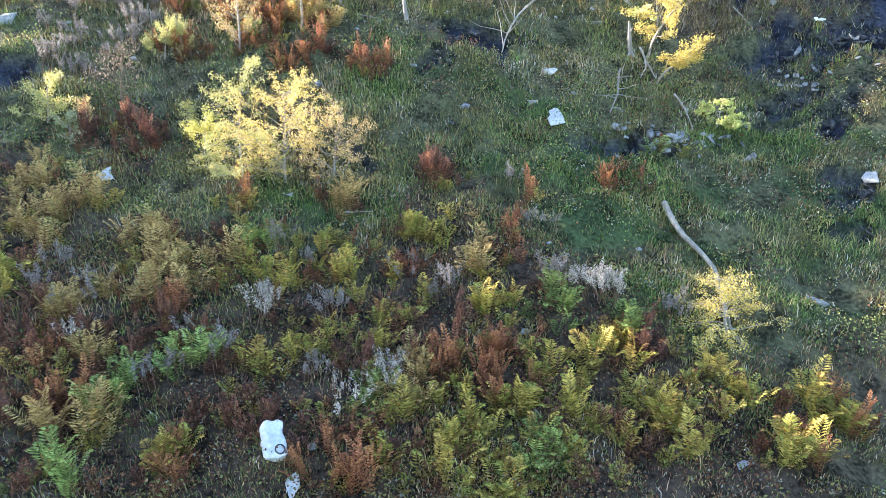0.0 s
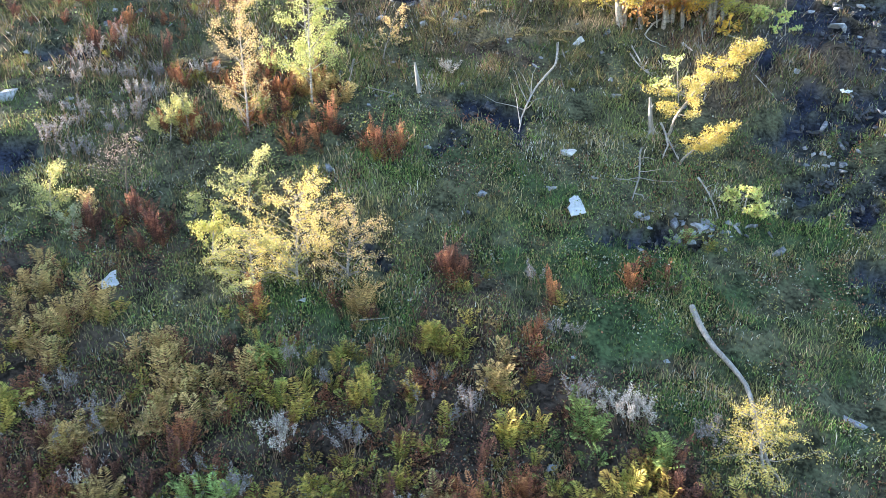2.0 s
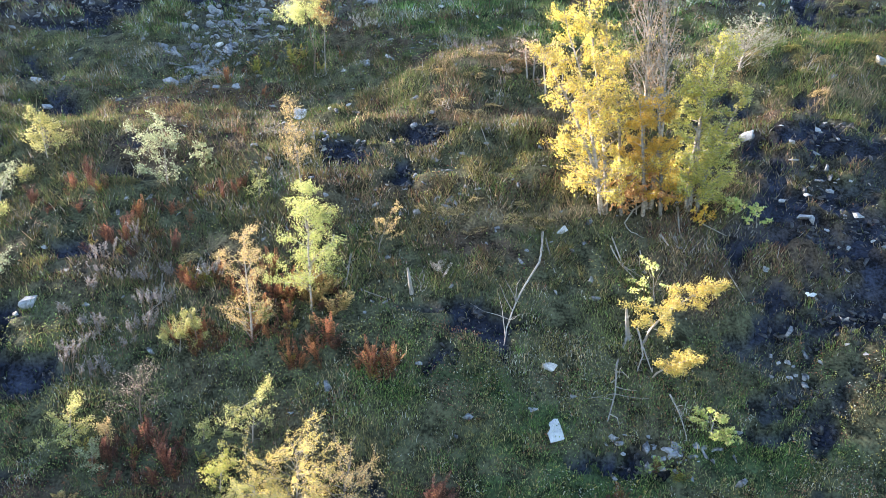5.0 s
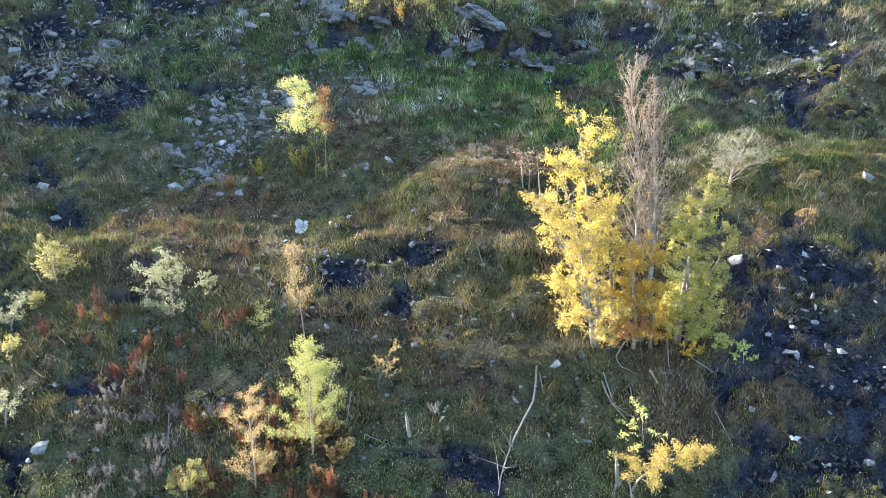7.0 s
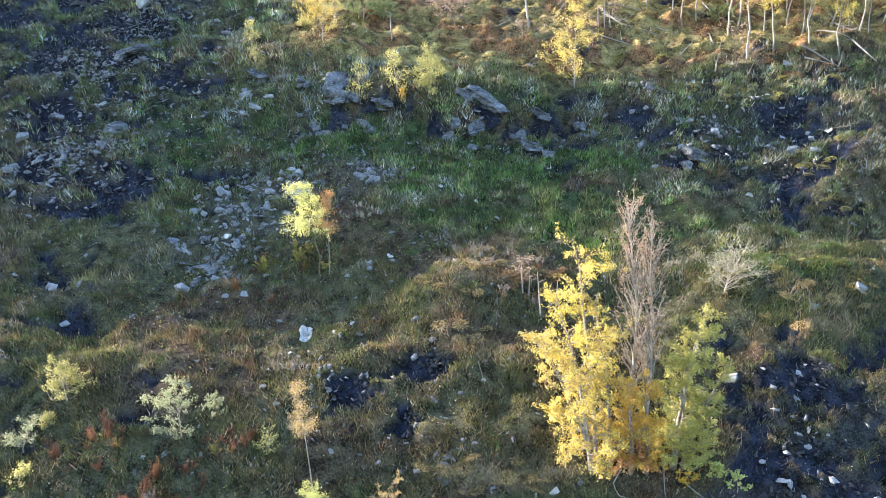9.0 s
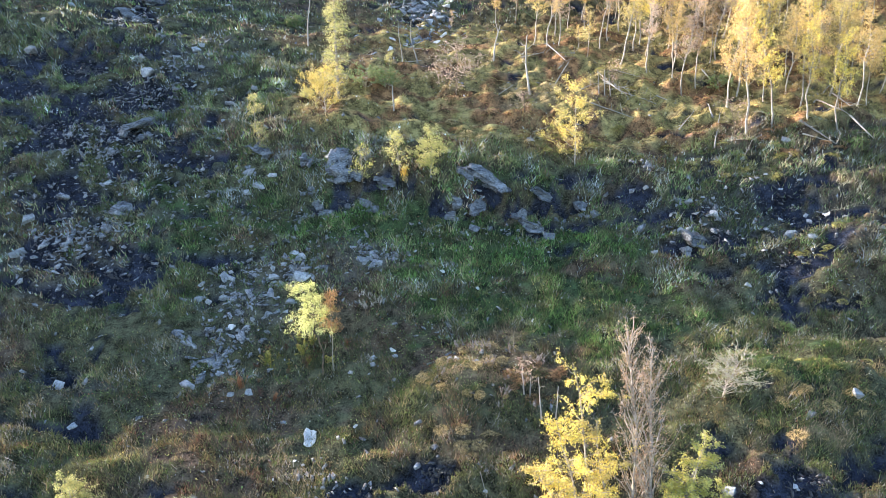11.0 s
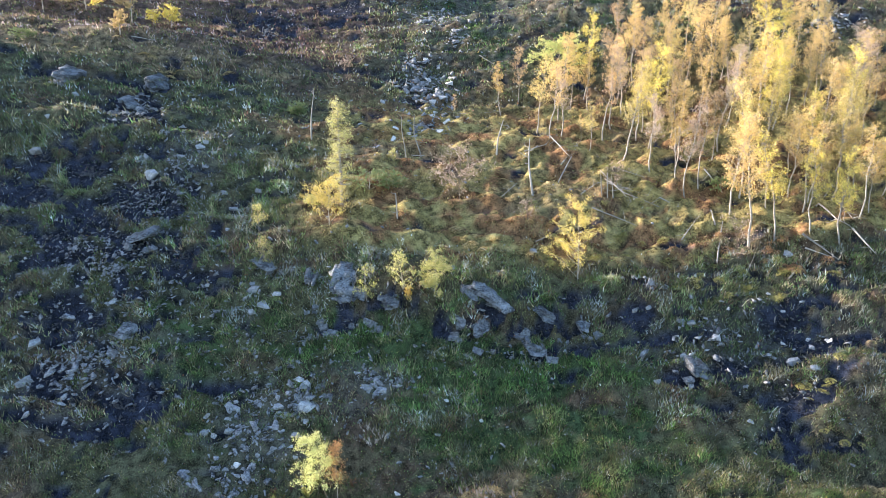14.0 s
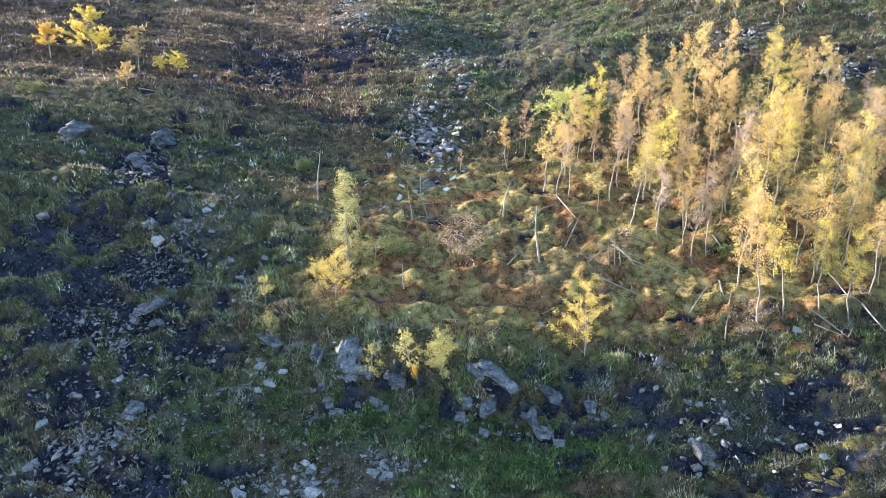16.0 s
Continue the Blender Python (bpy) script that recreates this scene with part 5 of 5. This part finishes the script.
for i, (kind, p) in enumerate(FERN_PAL.items()):
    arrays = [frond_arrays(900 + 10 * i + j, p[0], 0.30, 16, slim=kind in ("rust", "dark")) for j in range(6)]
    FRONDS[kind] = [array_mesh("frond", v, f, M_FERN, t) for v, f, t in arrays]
BEDS = [("rust", (-3.36, 5.18, 0.44, 0.16), 8), ("green", (-2.61, 5.17, 0.57, 0.28), 8), ("gold", (-2.85, 4.90, 0.32, 0.15), 5), ("olive", (-2.14, 4.77, 0.27, 0.25), 5), ("dark", (-3.40, 4.83, 0.28, 0.17), 5), ("rust", (-3.72, 9.84, 0.37, 0.15), 9), ("rust", (-2.75, 10.01, 0.37, 0.22), 8), ("rust", (-2.04, 9.60, 0.40, 0.15), 9), ("rust", (-1.06, 9.41, 0.31, 0.15), 7), ("dark", (-4.09, 8.36, 0.62, 0.31), 16), ("rust", (-2.34, 7.27, 0.19, 0.15), 4), ("dark", (-0.03, 7.91, 0.28, 0.15), 6), ("rust", (-2.46, 10.69, 0.51, 0.34), 8), ("gold", (-1.89, 10.28, 0.33, 0.35), 6),
        ("dark", (-3.82, 5.63, 0.31, 0.33), 9), ("rust", (-2.64, 5.79, 0.21, 0.15), 4), ("gold", (-3.26, 5.37, 0.25, 0.15), 4), ("rust", (-2.21, 4.65, 0.17, 0.29), 5), ("gold", (-4.00, 7.13, 0.28, 0.15), 6), ("gold", (-3.12, 6.74, 0.27, 0.15), 6), ("gold", (-3.08, 6.19, 0.25, 0.27), 7), ("gold", (-4.87, 7.43, 0.32, 0.37), 9), ("gold", (-3.61, 5.96, 0.21, 0.22), 7), ("gold", (-4.37, 6.78, 0.36, 0.34), 8), ("gold", (-2.59, 6.32, 0.34, 0.36), 8), ("olive", (-1.80, 6.45, 0.35, 0.37), 8), ("dark", (-3.05, 5.56, 0.62, 0.27), 10), ("dark", (-1.65, 5.03, 0.46, 0.37), 8), ("green", (-2.33, 5.50, 0.40, 0.18), 6), ("olive", (0.99, 5.36, 0.28, 0.32), 9), ("olive", (1.28, 4.82, 0.26, 0.25), 7), ("rust", (0.59, 5.36, 0.24, 0.26), 8)]
BEDS += [("olive", (-4.26, 6.19, 0.11, 0.34), 3), ("gold", (-3.24, 4.83, 0.18, 0.15), 3), ("olive", (-0.59, 6.18, 0.43, 0.62), 15), ("olive", (-1.17, 6.65, 0.23, 0.39), 6), ("olive", (-0.03, 7.08, 0.25, 0.29), 5), ("olive", (-0.40, 7.15, 0.19, 0.24), 4), ("gold", (0.48, 6.88, 0.27, 0.37), 6), ("rust", (0.72, 6.91, 0.15, 0.27), 3), ("olive", (0.52, 5.90, 0.20, 0.34), 7), ("olive", (-1.18, 5.66, 0.25, 0.19), 5),
         ("gold", (-0.27, 5.28, 0.33, 0.25), 8), ("green", (-0.72, 5.19, 0.14, 0.22), 3), ("olive", (0.27, 4.96, 0.58, 0.28), 16), ("rust", (-0.12, 5.42, 0.30, 0.21), 6), ("dark", (-0.75, 5.52, 0.99, 0.52), 14), ("olive", (0.20, 4.53, 0.66, 0.21), 11), ("rust", (-0.73, 4.55, 0.34, 0.28), 9), ("olive", (1.87, 4.97, 0.31, 0.29), 11)]
BEDS += [("olive", (2.47, 5.32, 0.29, 0.22), 6), ("olive", (3.22, 5.17, 0.27, 0.20), 7), ("rust", (3.54, 5.18, 0.18, 0.21), 4), ("olive", (2.85, 4.81, 0.25, 0.19), 7), ("green", (0.88, 4.60, 0.25, 0.16), 5), ("olive", (1.61, 5.60, 0.30, 0.27), 8), ("green", (-1.95, 6.73, 0.18, 0.15), 4), ("olive", (-1.66, 5.33, 0.15, 0.19), 3), ("green", (1.08, 6.11, 0.19, 0.23), 5), ("green", (1.81, 5.98, 0.13, 0.17), 3),
         ("green", (-2.97, 4.40, 0.34, 0.15), 5), ("gold", (-2.31, 6.65, 0.24, 0.35), 4), ("dark", (1.94, 5.71, 0.25, 0.19), 4), ("rust", (2.20, 7.86, 0.28, 0.21), 4), ("rust", (1.04, 7.53, 0.10, 0.15), 2), ("green", (2.86, 8.30, 0.22, 0.16), 2), ("gold", (-1.20, 7.42, 0.23, 0.15), 5), ("dark", (-5.19, 11.17, 0.72, 0.22), 8), ("dark", (-4.04, 12.22, 0.52, 0.24), 5)]
BEDS += [("rust", (-4.00, 10.67, 0.28, 0.16), 4), ("rust", (-4.00, 10.67, 0.26, 0.19), 4), ("rust", (-3.30, 10.52, 0.34, 0.18), 5), ("rust", (-2.67, 10.39, 0.26, 0.20), 5), ("gold", (-1.98, 10.37, 0.30, 0.21), 5), ("green", (-2.93, 10.11, 0.13, 0.22), 4), ("rust", (-4.88, 11.67, 0.60, 0.15), 4), ("dark", (-6.76, 12.07, 0.61, 0.30), 5), ("olive", (-3.33, 16.80, 0.68, 0.38), 6), ("olive", (-4.49, 16.67, 0.28, 0.22), 3), ("rust", (-4.39, 15.81, 0.51, 0.23), 3)]
rng = np.random.default_rng(77)
rest = []
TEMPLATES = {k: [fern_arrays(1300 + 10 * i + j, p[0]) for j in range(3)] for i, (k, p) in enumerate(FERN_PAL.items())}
for kind, (bx, by, rx, ry), n in BEDS:
    own = max(1, round(n * 0.6))
    for k in range(own + int(n * 2.3)):
        a, r = rng.uniform(0, 2 * np.pi), math.sqrt(rng.uniform()) * (1.0 if k < own else 1.25)
        x, y = bx + rx * r * math.cos(a), by + ry * r * math.sin(a)
        q = rng.uniform(0.8, 1.25) * (1.0 if k < own else 0.75)
        m = pose(x, y, gz(x, y) - 0.02, rng.normal() * 7 + 12, rng.normal() * 7, rng.uniform(0, 360)) @ Matrix.Diagonal((q, q, q * rng.uniform(0.9, 1.2), 1))
        if k < own:
            fern(kind, m, rng)
        else:
            v, f, t = TEMPLATES[kind if rng.uniform() < 0.35 else ("dark", "rust", "dark", "olive", "rust")[rng.integers(5)]][rng.integers(3)]
            mm = np.array(m)
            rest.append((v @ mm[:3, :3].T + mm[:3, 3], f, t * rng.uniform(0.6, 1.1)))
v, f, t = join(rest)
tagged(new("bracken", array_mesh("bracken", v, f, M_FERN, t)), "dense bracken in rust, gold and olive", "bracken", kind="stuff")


# ---- seeding herbs ----
def stem_pair(seed, pal, h):
    """A bent dry stem and the feathery seed head at its top."""
    rng = np.random.default_rng(seed)
    t = rng.normal(size=2) * 0.09
    hh = h * rng.uniform(0.75, 1.15)
    u = np.linspace(0, 1, 4)
    p = np.c_[t[0] * u ** 1.4, t[1] * u ** 1.4, hh * u]
    v, f, _ = tube(p, 0.004 * (1 - 0.6 * u), 4)
    stem = array_mesh("stem", v, f, M_FERN, np.full((len(v), 3), (0.22, 0.15, 0.10)))
    m = 70
    w = rng.uniform(0.62, 1.04, m)
    pos = np.c_[t[0] * w ** 1.4, t[1] * w ** 1.4, hh * w] + rng.normal(size=(m, 3)) * 0.011
    v, f, c = leaves(pos, 0.024, pal, (1, 1, 1), rng, -0.6, 0.32)
    return stem, array_mesh("seed_head", v, f, M_FERN, c)


STEMS = [[stem_pair(950 + i, [(0.62, 0.58, 0.52), (0.50, 0.46, 0.42), (0.36, 0.32, 0.28)], 0.32) for i in range(6)],
         [stem_pair(960 + i, [(0.34, 0.33, 0.33), (0.27, 0.25, 0.25), (0.21, 0.18, 0.16)], 0.30) for i in range(6)]]


def seeding_herb(kind, x, y, rng):
    e = new("seeding_herb")
    e.matrix_basis = pose(x, y, gz(x, y) - 0.02, 0, 0, rng.uniform(0, 360)) @ Matrix.Scale(rng.uniform(0.7, 1.1), 4)
    for i in range(7):
        stem, head = STEMS[kind][rng.integers(6)]
        st = part("stem", stem, e)
        st.matrix_basis = pose(rng.normal() * 0.06, rng.normal() * 0.06, 0, 0, 0, rng.uniform(0, 360))
        part("seed_head", head, st, ("fluffy whitish seed head", "grey feathery seed head")[kind])
    return tagged(e, ("dry herb with fluffy white seed heads", "grey dried herb gone to seed")[kind], "herb", "seeding herbs")


HERBS = [(1, (-5.0, 9.5, 0.7, 0.35), 22), (1, (-4.6, 10.5, 0.6, 0.3), 14), (1, (-3.6, 6.0, 0.5, 0.4), 10), (1, (0.91, 15.98, 1.32, 0.56), 16), (1, (1.37, 15.00, 0.76, 0.27), 8), (1, (-2.48, 5.43, 0.40, 0.27), 8), (0, (1.51, 6.20, 0.27, 0.15), 8), (1, (0.09, 6.30, 0.19, 0.23), 6), (0, (-1.73, 5.87, 0.11, 0.15), 3), (0, (-0.47, 5.25, 0.10, 0.15), 3), (0, (-0.87, 4.96, 0.05, 0.15), 1), (1, (-1.68, 6.00, 0.13, 0.15), 3), (0, (-3.30, 5.61, 0.05, 0.15), 1), (1, (-1.94, 5.59, 0.25, 0.18), 7), (1, (-1.22, 5.29, 0.19, 0.15), 5), (1, (-4.89, 10.00, 0.57, 0.34), 9), (1, (-5.45, 10.69, 0.52, 0.25), 8), (1, (-5.50, 10.12, 0.42, 0.24), 5),
         (0, (-0.18, 10.67, 0.14, 0.15), 2), (0, (-3.76, 10.70, 0.26, 0.15), 2), (1, (-0.50, 6.66, 0.23, 0.24), 5), (1, (1.26, 6.42, 0.28, 0.15), 5), (1, (-1.53, 6.70, 0.30, 0.15), 5), (0, (-2.16, 17.94, 0.37, 0.27), 4), (1, (-5.01, 11.14, 0.36, 0.15), 4), (1, (-1.01, 5.96, 0.27, 0.18), 4), (1, (2.22, 6.24, 0.32, 0.19), 5), (1, (0.79, 7.82, 0.21, 0.16), 3), (1, (1.13, 7.27, 0.25, 0.26), 4)]
for kind, (bx, by, rx, ry), n in HERBS:
    for k in range(n if kind == 0 else max(1, n // 2)):
        a, r = rng.uniform(0, 2 * np.pi), math.sqrt(rng.uniform())
        x, y = bx + rx * r * math.cos(a), by + ry * r * math.sin(a)
        seeding_herb(kind, x, y, rng)


# ---- low leafy undergrowth ----
def undergrowth(n, xr, yr, leaf, s, h=0.16):
    rng = np.random.default_rng(s)
    x, y = rng.uniform(*xr, n), rng.uniform(*yr, n)
    soil, green, heath, straw = ground_cover(x, y)
    cl = fbm(x / 0.35, y / 0.30, s, 2)
    th = thicket(x, y)
    ok = (cl + 0.12 * th > 0.47) & (soil < 0.5) & (rng.uniform(size=n) < np.where(y < 10, 0.6, 0.4) + 0.4 * np.maximum(np.maximum(th, moss(x, y)), blots(x, y, HEATH, 91)))
    x, y, cl, heath = x[ok], y[ok], cl[ok], heath[ok]
    z = ground(x, y) + rng.uniform(0, h, len(x)) * np.clip(cl * 2 - 0.6, 0, 1) * (1 + th[ok] + 0.6 * moss(x, y))
    kind = vnoise(x / 0.45, y / 0.36, s + 9) * 0.6 + vnoise(x / 1.6, y / 1.1, s + 19) * 0.4
    pal = np.array([(0.22, 0.10, 0.055), (0.12, 0.19, 0.06), (0.20, 0.24, 0.08), (0.28, 0.24, 0.08), (0.26, 0.26, 0.21), (0.17, 0.085, 0.055), (0.30, 0.235, 0.12)])
    w = np.clip((kind * 9 - 1 + rng.normal(size=len(x)) * 0.7).astype(int), 0, 6)
    w = np.where(rng.uniform(size=len(x)) < th[ok] * 0.45, rng.choice([0, 5, 5, 0, 6], len(x)), w)
    # leaves in the thicket dimmed in colour, for shade among the ferns
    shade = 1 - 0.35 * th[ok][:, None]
    w = np.where((w == 6) & (rng.uniform(size=len(x)) < 0.75) & (th[ok] < 0.3), 1, w)
    w = np.where(rng.uniform(size=len(x)) < moss(x, y) * 0.8, rng.choice([0, 3, 3, 5, 6, 6], len(x)), w)
    v, f, t = leaves(np.c_[x, y, z], leaf, pal, np.ones(7), rng, -0.2, 0.7)
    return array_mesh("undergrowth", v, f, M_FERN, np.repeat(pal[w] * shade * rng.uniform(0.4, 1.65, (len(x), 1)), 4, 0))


for n, xr, yr, lf, s in ((200000, (-7.5, 7.5), (3.4, 10), 0.026, 971), (60000, (-11, 12), (10, 18), 0.036, 972), (110000, (-17, 18), (18, 32), 0.045, 973), (30000, (-25, 25), (30, 52), 0.08, 974)):
    tagged(new("undergrowth", undergrowth(n, xr, yr, lf, s)), "low mixed leafy herbs and heather", "undergrowth", kind="stuff")


# ---- tussocks ----
def tussock_mesh(seed, pal, n=440, drop=0.55):
    """Dome of fine blades combed outwards and down, unit width."""
    rng = np.random.default_rng(seed)
    az, r = rng.uniform(0, 2 * np.pi, n), np.sqrt(rng.uniform(size=n)) * 0.5
    out = np.c_[np.cos(az), np.sin(az)]
    z = 0.36 * np.sqrt(np.clip(1 - (r / 0.52) ** 2, 0, 1)) + rng.normal(size=n) * 0.02
    p = np.c_[out * r[:, None], z]
    d = np.c_[out * (0.25 + r[:, None]) + rng.normal(size=(n, 2)) * 0.35, 0.38 - drop * r * 2 + rng.normal(size=n) * 0.25]
    d *= (rng.uniform(0.10, 0.26, n) / np.linalg.norm(d, axis=1))[:, None]
    sd = np.c_[-out[:, 1], out[:, 0], 0 * r] * (0.012 * rng.uniform(0.6, 1.5, n))[:, None]
    v = np.stack([p - sd, p + sd, p + d], 1).reshape(-1, 3)
    c = np.asarray(pal)[rng.integers(len(pal), size=n)] * rng.uniform(0.55, 1.35, (n, 1))
    return array_mesh("tussock", v, np.arange(n * 3).reshape(-1, 3), M_GRASS, np.repeat(c, 3, 0))


TUSSOCKS = [[tussock_mesh(1500 + 10 * k + i, pal) for i in range(4)] for k, pal in enumerate((
    [(0.62, 0.46, 0.22), (0.52, 0.38, 0.16), (0.68, 0.54, 0.29), (0.34, 0.26, 0.11)], [(0.30, 0.30, 0.09), (0.36, 0.33, 0.10), (0.22, 0.24, 0.08), (0.42, 0.36, 0.14)], [(0.34, 0.19, 0.10), (0.26, 0.14, 0.08), (0.42, 0.27, 0.13)]))]
TUSSOCK_LABELS = ("tan tussock of withered mountain grass", "olive green mossy cushion on the heath", "reddish brown tuft of dwarf heath")
BANKS = [(0, 0.9, 15.9, 1.6, 0.7, 46), (2, 1.9, 15.7, 0.9, 0.5, 16), (0, 0.4, 14.4, 1.0, 0.35, 12), (0, 0.9, 11.9, 1.5, 0.25, 16), (0, 8.0, 14.6, 1.6, 0.5, 14), (1, 8.0, 15.6, 1.8, 0.8, 14), (1, 10.6, 18.4, 1.8, 1.4, 14),
         (1, 9.5, 21.7, 2.6, 0.7, 26), (2, 10.8, 22.6, 2.4, 0.7, 18), (1, 5.0, 23.0, 2.6, 1.0, 24), (0, 2.4, 23.6, 2.6, 1.0, 24), (2, 0.5, 24.2, 2.6, 1.0, 16), (1, 5.2, 25.6, 2.6, 1.2, 22), (0, 3.0, 26.0, 2.6, 1.0, 16), (0, -3.9, 11.1, 0.6, 0.2, 6), (0, -13.5, 32.5, 4.5, 1.2, 20)]
for kind, bx, by, rx, ry, n in BANKS:
    for k in range(int(n * 0.95)):
        a, r = rng.uniform(0, 2 * np.pi), math.sqrt(rng.uniform())
        x, y = bx + rx * r * math.cos(a), by + ry * r * math.sin(a)
        w = rng.uniform(0.14, 0.36) * (1.0 if y < 20 else 1.3)
        ob = new("tussock", TUSSOCKS[kind][rng.integers(4)])
        ob.matrix_basis = pose(x, y, gz(x, y) - 0.05, 18, 0, rng.uniform(0, 360)) @ Matrix.Diagonal((w * 1.2, w, w * rng.uniform(0.6, 0.95), 1))
        tagged(ob, TUSSOCK_LABELS[kind], "tussock", "heath tussocks")


# ---- litter ----
def sheet(name, label, x, y, w, d, seed, spin=0.0):
    """Crumpled white plastic lying over the turf."""
    n = 16
    g = np.linspace(-0.5, 0.5, n)
    X, Y = np.meshgrid(g, g)
    X, Y = X.ravel(), Y.ravel()
    edge = 0.95 + 0.9 * (vnoise(np.arctan2(Y, X) * 1.1 + seed, 0 * Y, seed) - 0.5) - 0.25 * np.clip(np.abs(X) + np.abs(Y) - 0.62, 0, 1)
    c, s = math.cos(radians(spin)), math.sin(radians(spin))
    px, py = x + (X * c - Y * s) * w * edge, y + (X * s + Y * c) * d * edge
    z = ground(px, py) * 0.5 + 0.5 * (gz(x, y) + (py - y) * 0.62) + 0.05 + 0.26 * w * (fbm(X * 2.2 + seed, Y * 2.2, seed + 5, 2) - 0.4)
    i = (np.arange(n - 1)[:, None] * n + np.arange(n - 1)[None]).ravel()
    f = np.stack([i, i + 1, i + n + 1, i + n], 1)
    o = np.array([x, y, gz(x, y)])
    ob = new(name, array_mesh(name, np.c_[px, py, z] - o, f, M_BAG))
    ob.location = o
    mod = ob.modifiers.new("thickness", "SOLIDIFY")
    mod.thickness = 0.006
    return tagged(ob, label, "litter")


x, y, w = (1.47, 8.73, 0.20)
sheet("plastic_sheet", "crumpled white plastic sheet lying on the grass", x, y, w, w * 1.2, 3, 15)
x, y, w = (-1.32, 4.57, 0.18)
bm = bmesh.new()
bmesh.ops.create_cube(bm, size=1.0)
bmesh.ops.subdivide_edges(bm, edges=bm.edges[:], cuts=9, use_grid_fill=True)
co = np.array([v.co[:] for v in bm.verts]) * 2
co /= (np.abs(co) ** 6).sum(1)[:, None] ** (1 / 6)
dent = fbm(co[:, 0] * 1.4 + 5, co[:, 1] * 1.6 + co[:, 2], 77, 3) - 0.5
co = co * [0.092, 0.150, 0.050] * (1 - 0.22 * np.exp(-((co[:, 1] - 0.35) / 0.35) ** 2) * (co[:, :1].T[0] > 0))[:, None]
co[:, 2] += 0.10 * dent + 0.05 * co[:, 1]
co[:, 0] += 0.05 * (fbm(co[:, 1] * 9, co[:, 2] * 9 + 3, 78, 2) - 0.5)
for v, q in zip(bm.verts, co):
    v.co = q
canister = thing("plastic_canister", "crushed white plastic canister among withered ferns", "canister", (x, y, gz(x, y) + 0.16))
canister.matrix_basis = pose(x, y, gz(x, y) + 0.16, 38, 8, 22)
me = bpy.data.meshes.new("body")
bm.to_mesh(me)
bm.free()
me.materials.append(M_BAG)
me.polygons.foreach_set("use_smooth", np.ones(len(me.polygons), dtype=bool))
part("body", me, canister)
ang = np.linspace(0, 2 * np.pi, 25)
for nm, px, py, pz, rad, thick, mat, lab in (("opening_rim", 0.030, -0.095, 0.052, 0.036, 0.006, M_CLOD, "dark round rim of the opening"), ("base_ring", 0.025, 0.115, 0.05, 0.030, 0.004, M_BAG, "moulded ring in the plastic")):
    v, f, _ = tube(np.c_[np.cos(ang) * rad, np.sin(ang) * rad, 0 * ang], np.full(25, thick), 6)
    part(nm, array_mesh(nm, v, f, mat, smooth=True), canister, lab).matrix_basis = pose(px, py, pz, 4, 6, 0)
sheet("plastic_scrap", "torn greyish flap of plastic by the canister", x + 0.17, y - 0.20, 0.10, 0.16, 23, 30)
x, y, w = (-3.94, 7.54, 0.15)
sheet("plastic_scrap", "small curled scrap of white plastic", x, y, w, w * 1.3, 12, 40)
x, y, w = (-3.08, 14.61, 0.24)
sheet("plastic_scrap", "small curled scrap of white plastic", x, y, w, w * 1.6, 17, -10)
x, y, w = (5.72, 10.44, 0.17)
sheet("plastic_scrap", "thin white scrap on dark soil", x, y, w, w * 0.5, 21, -20)
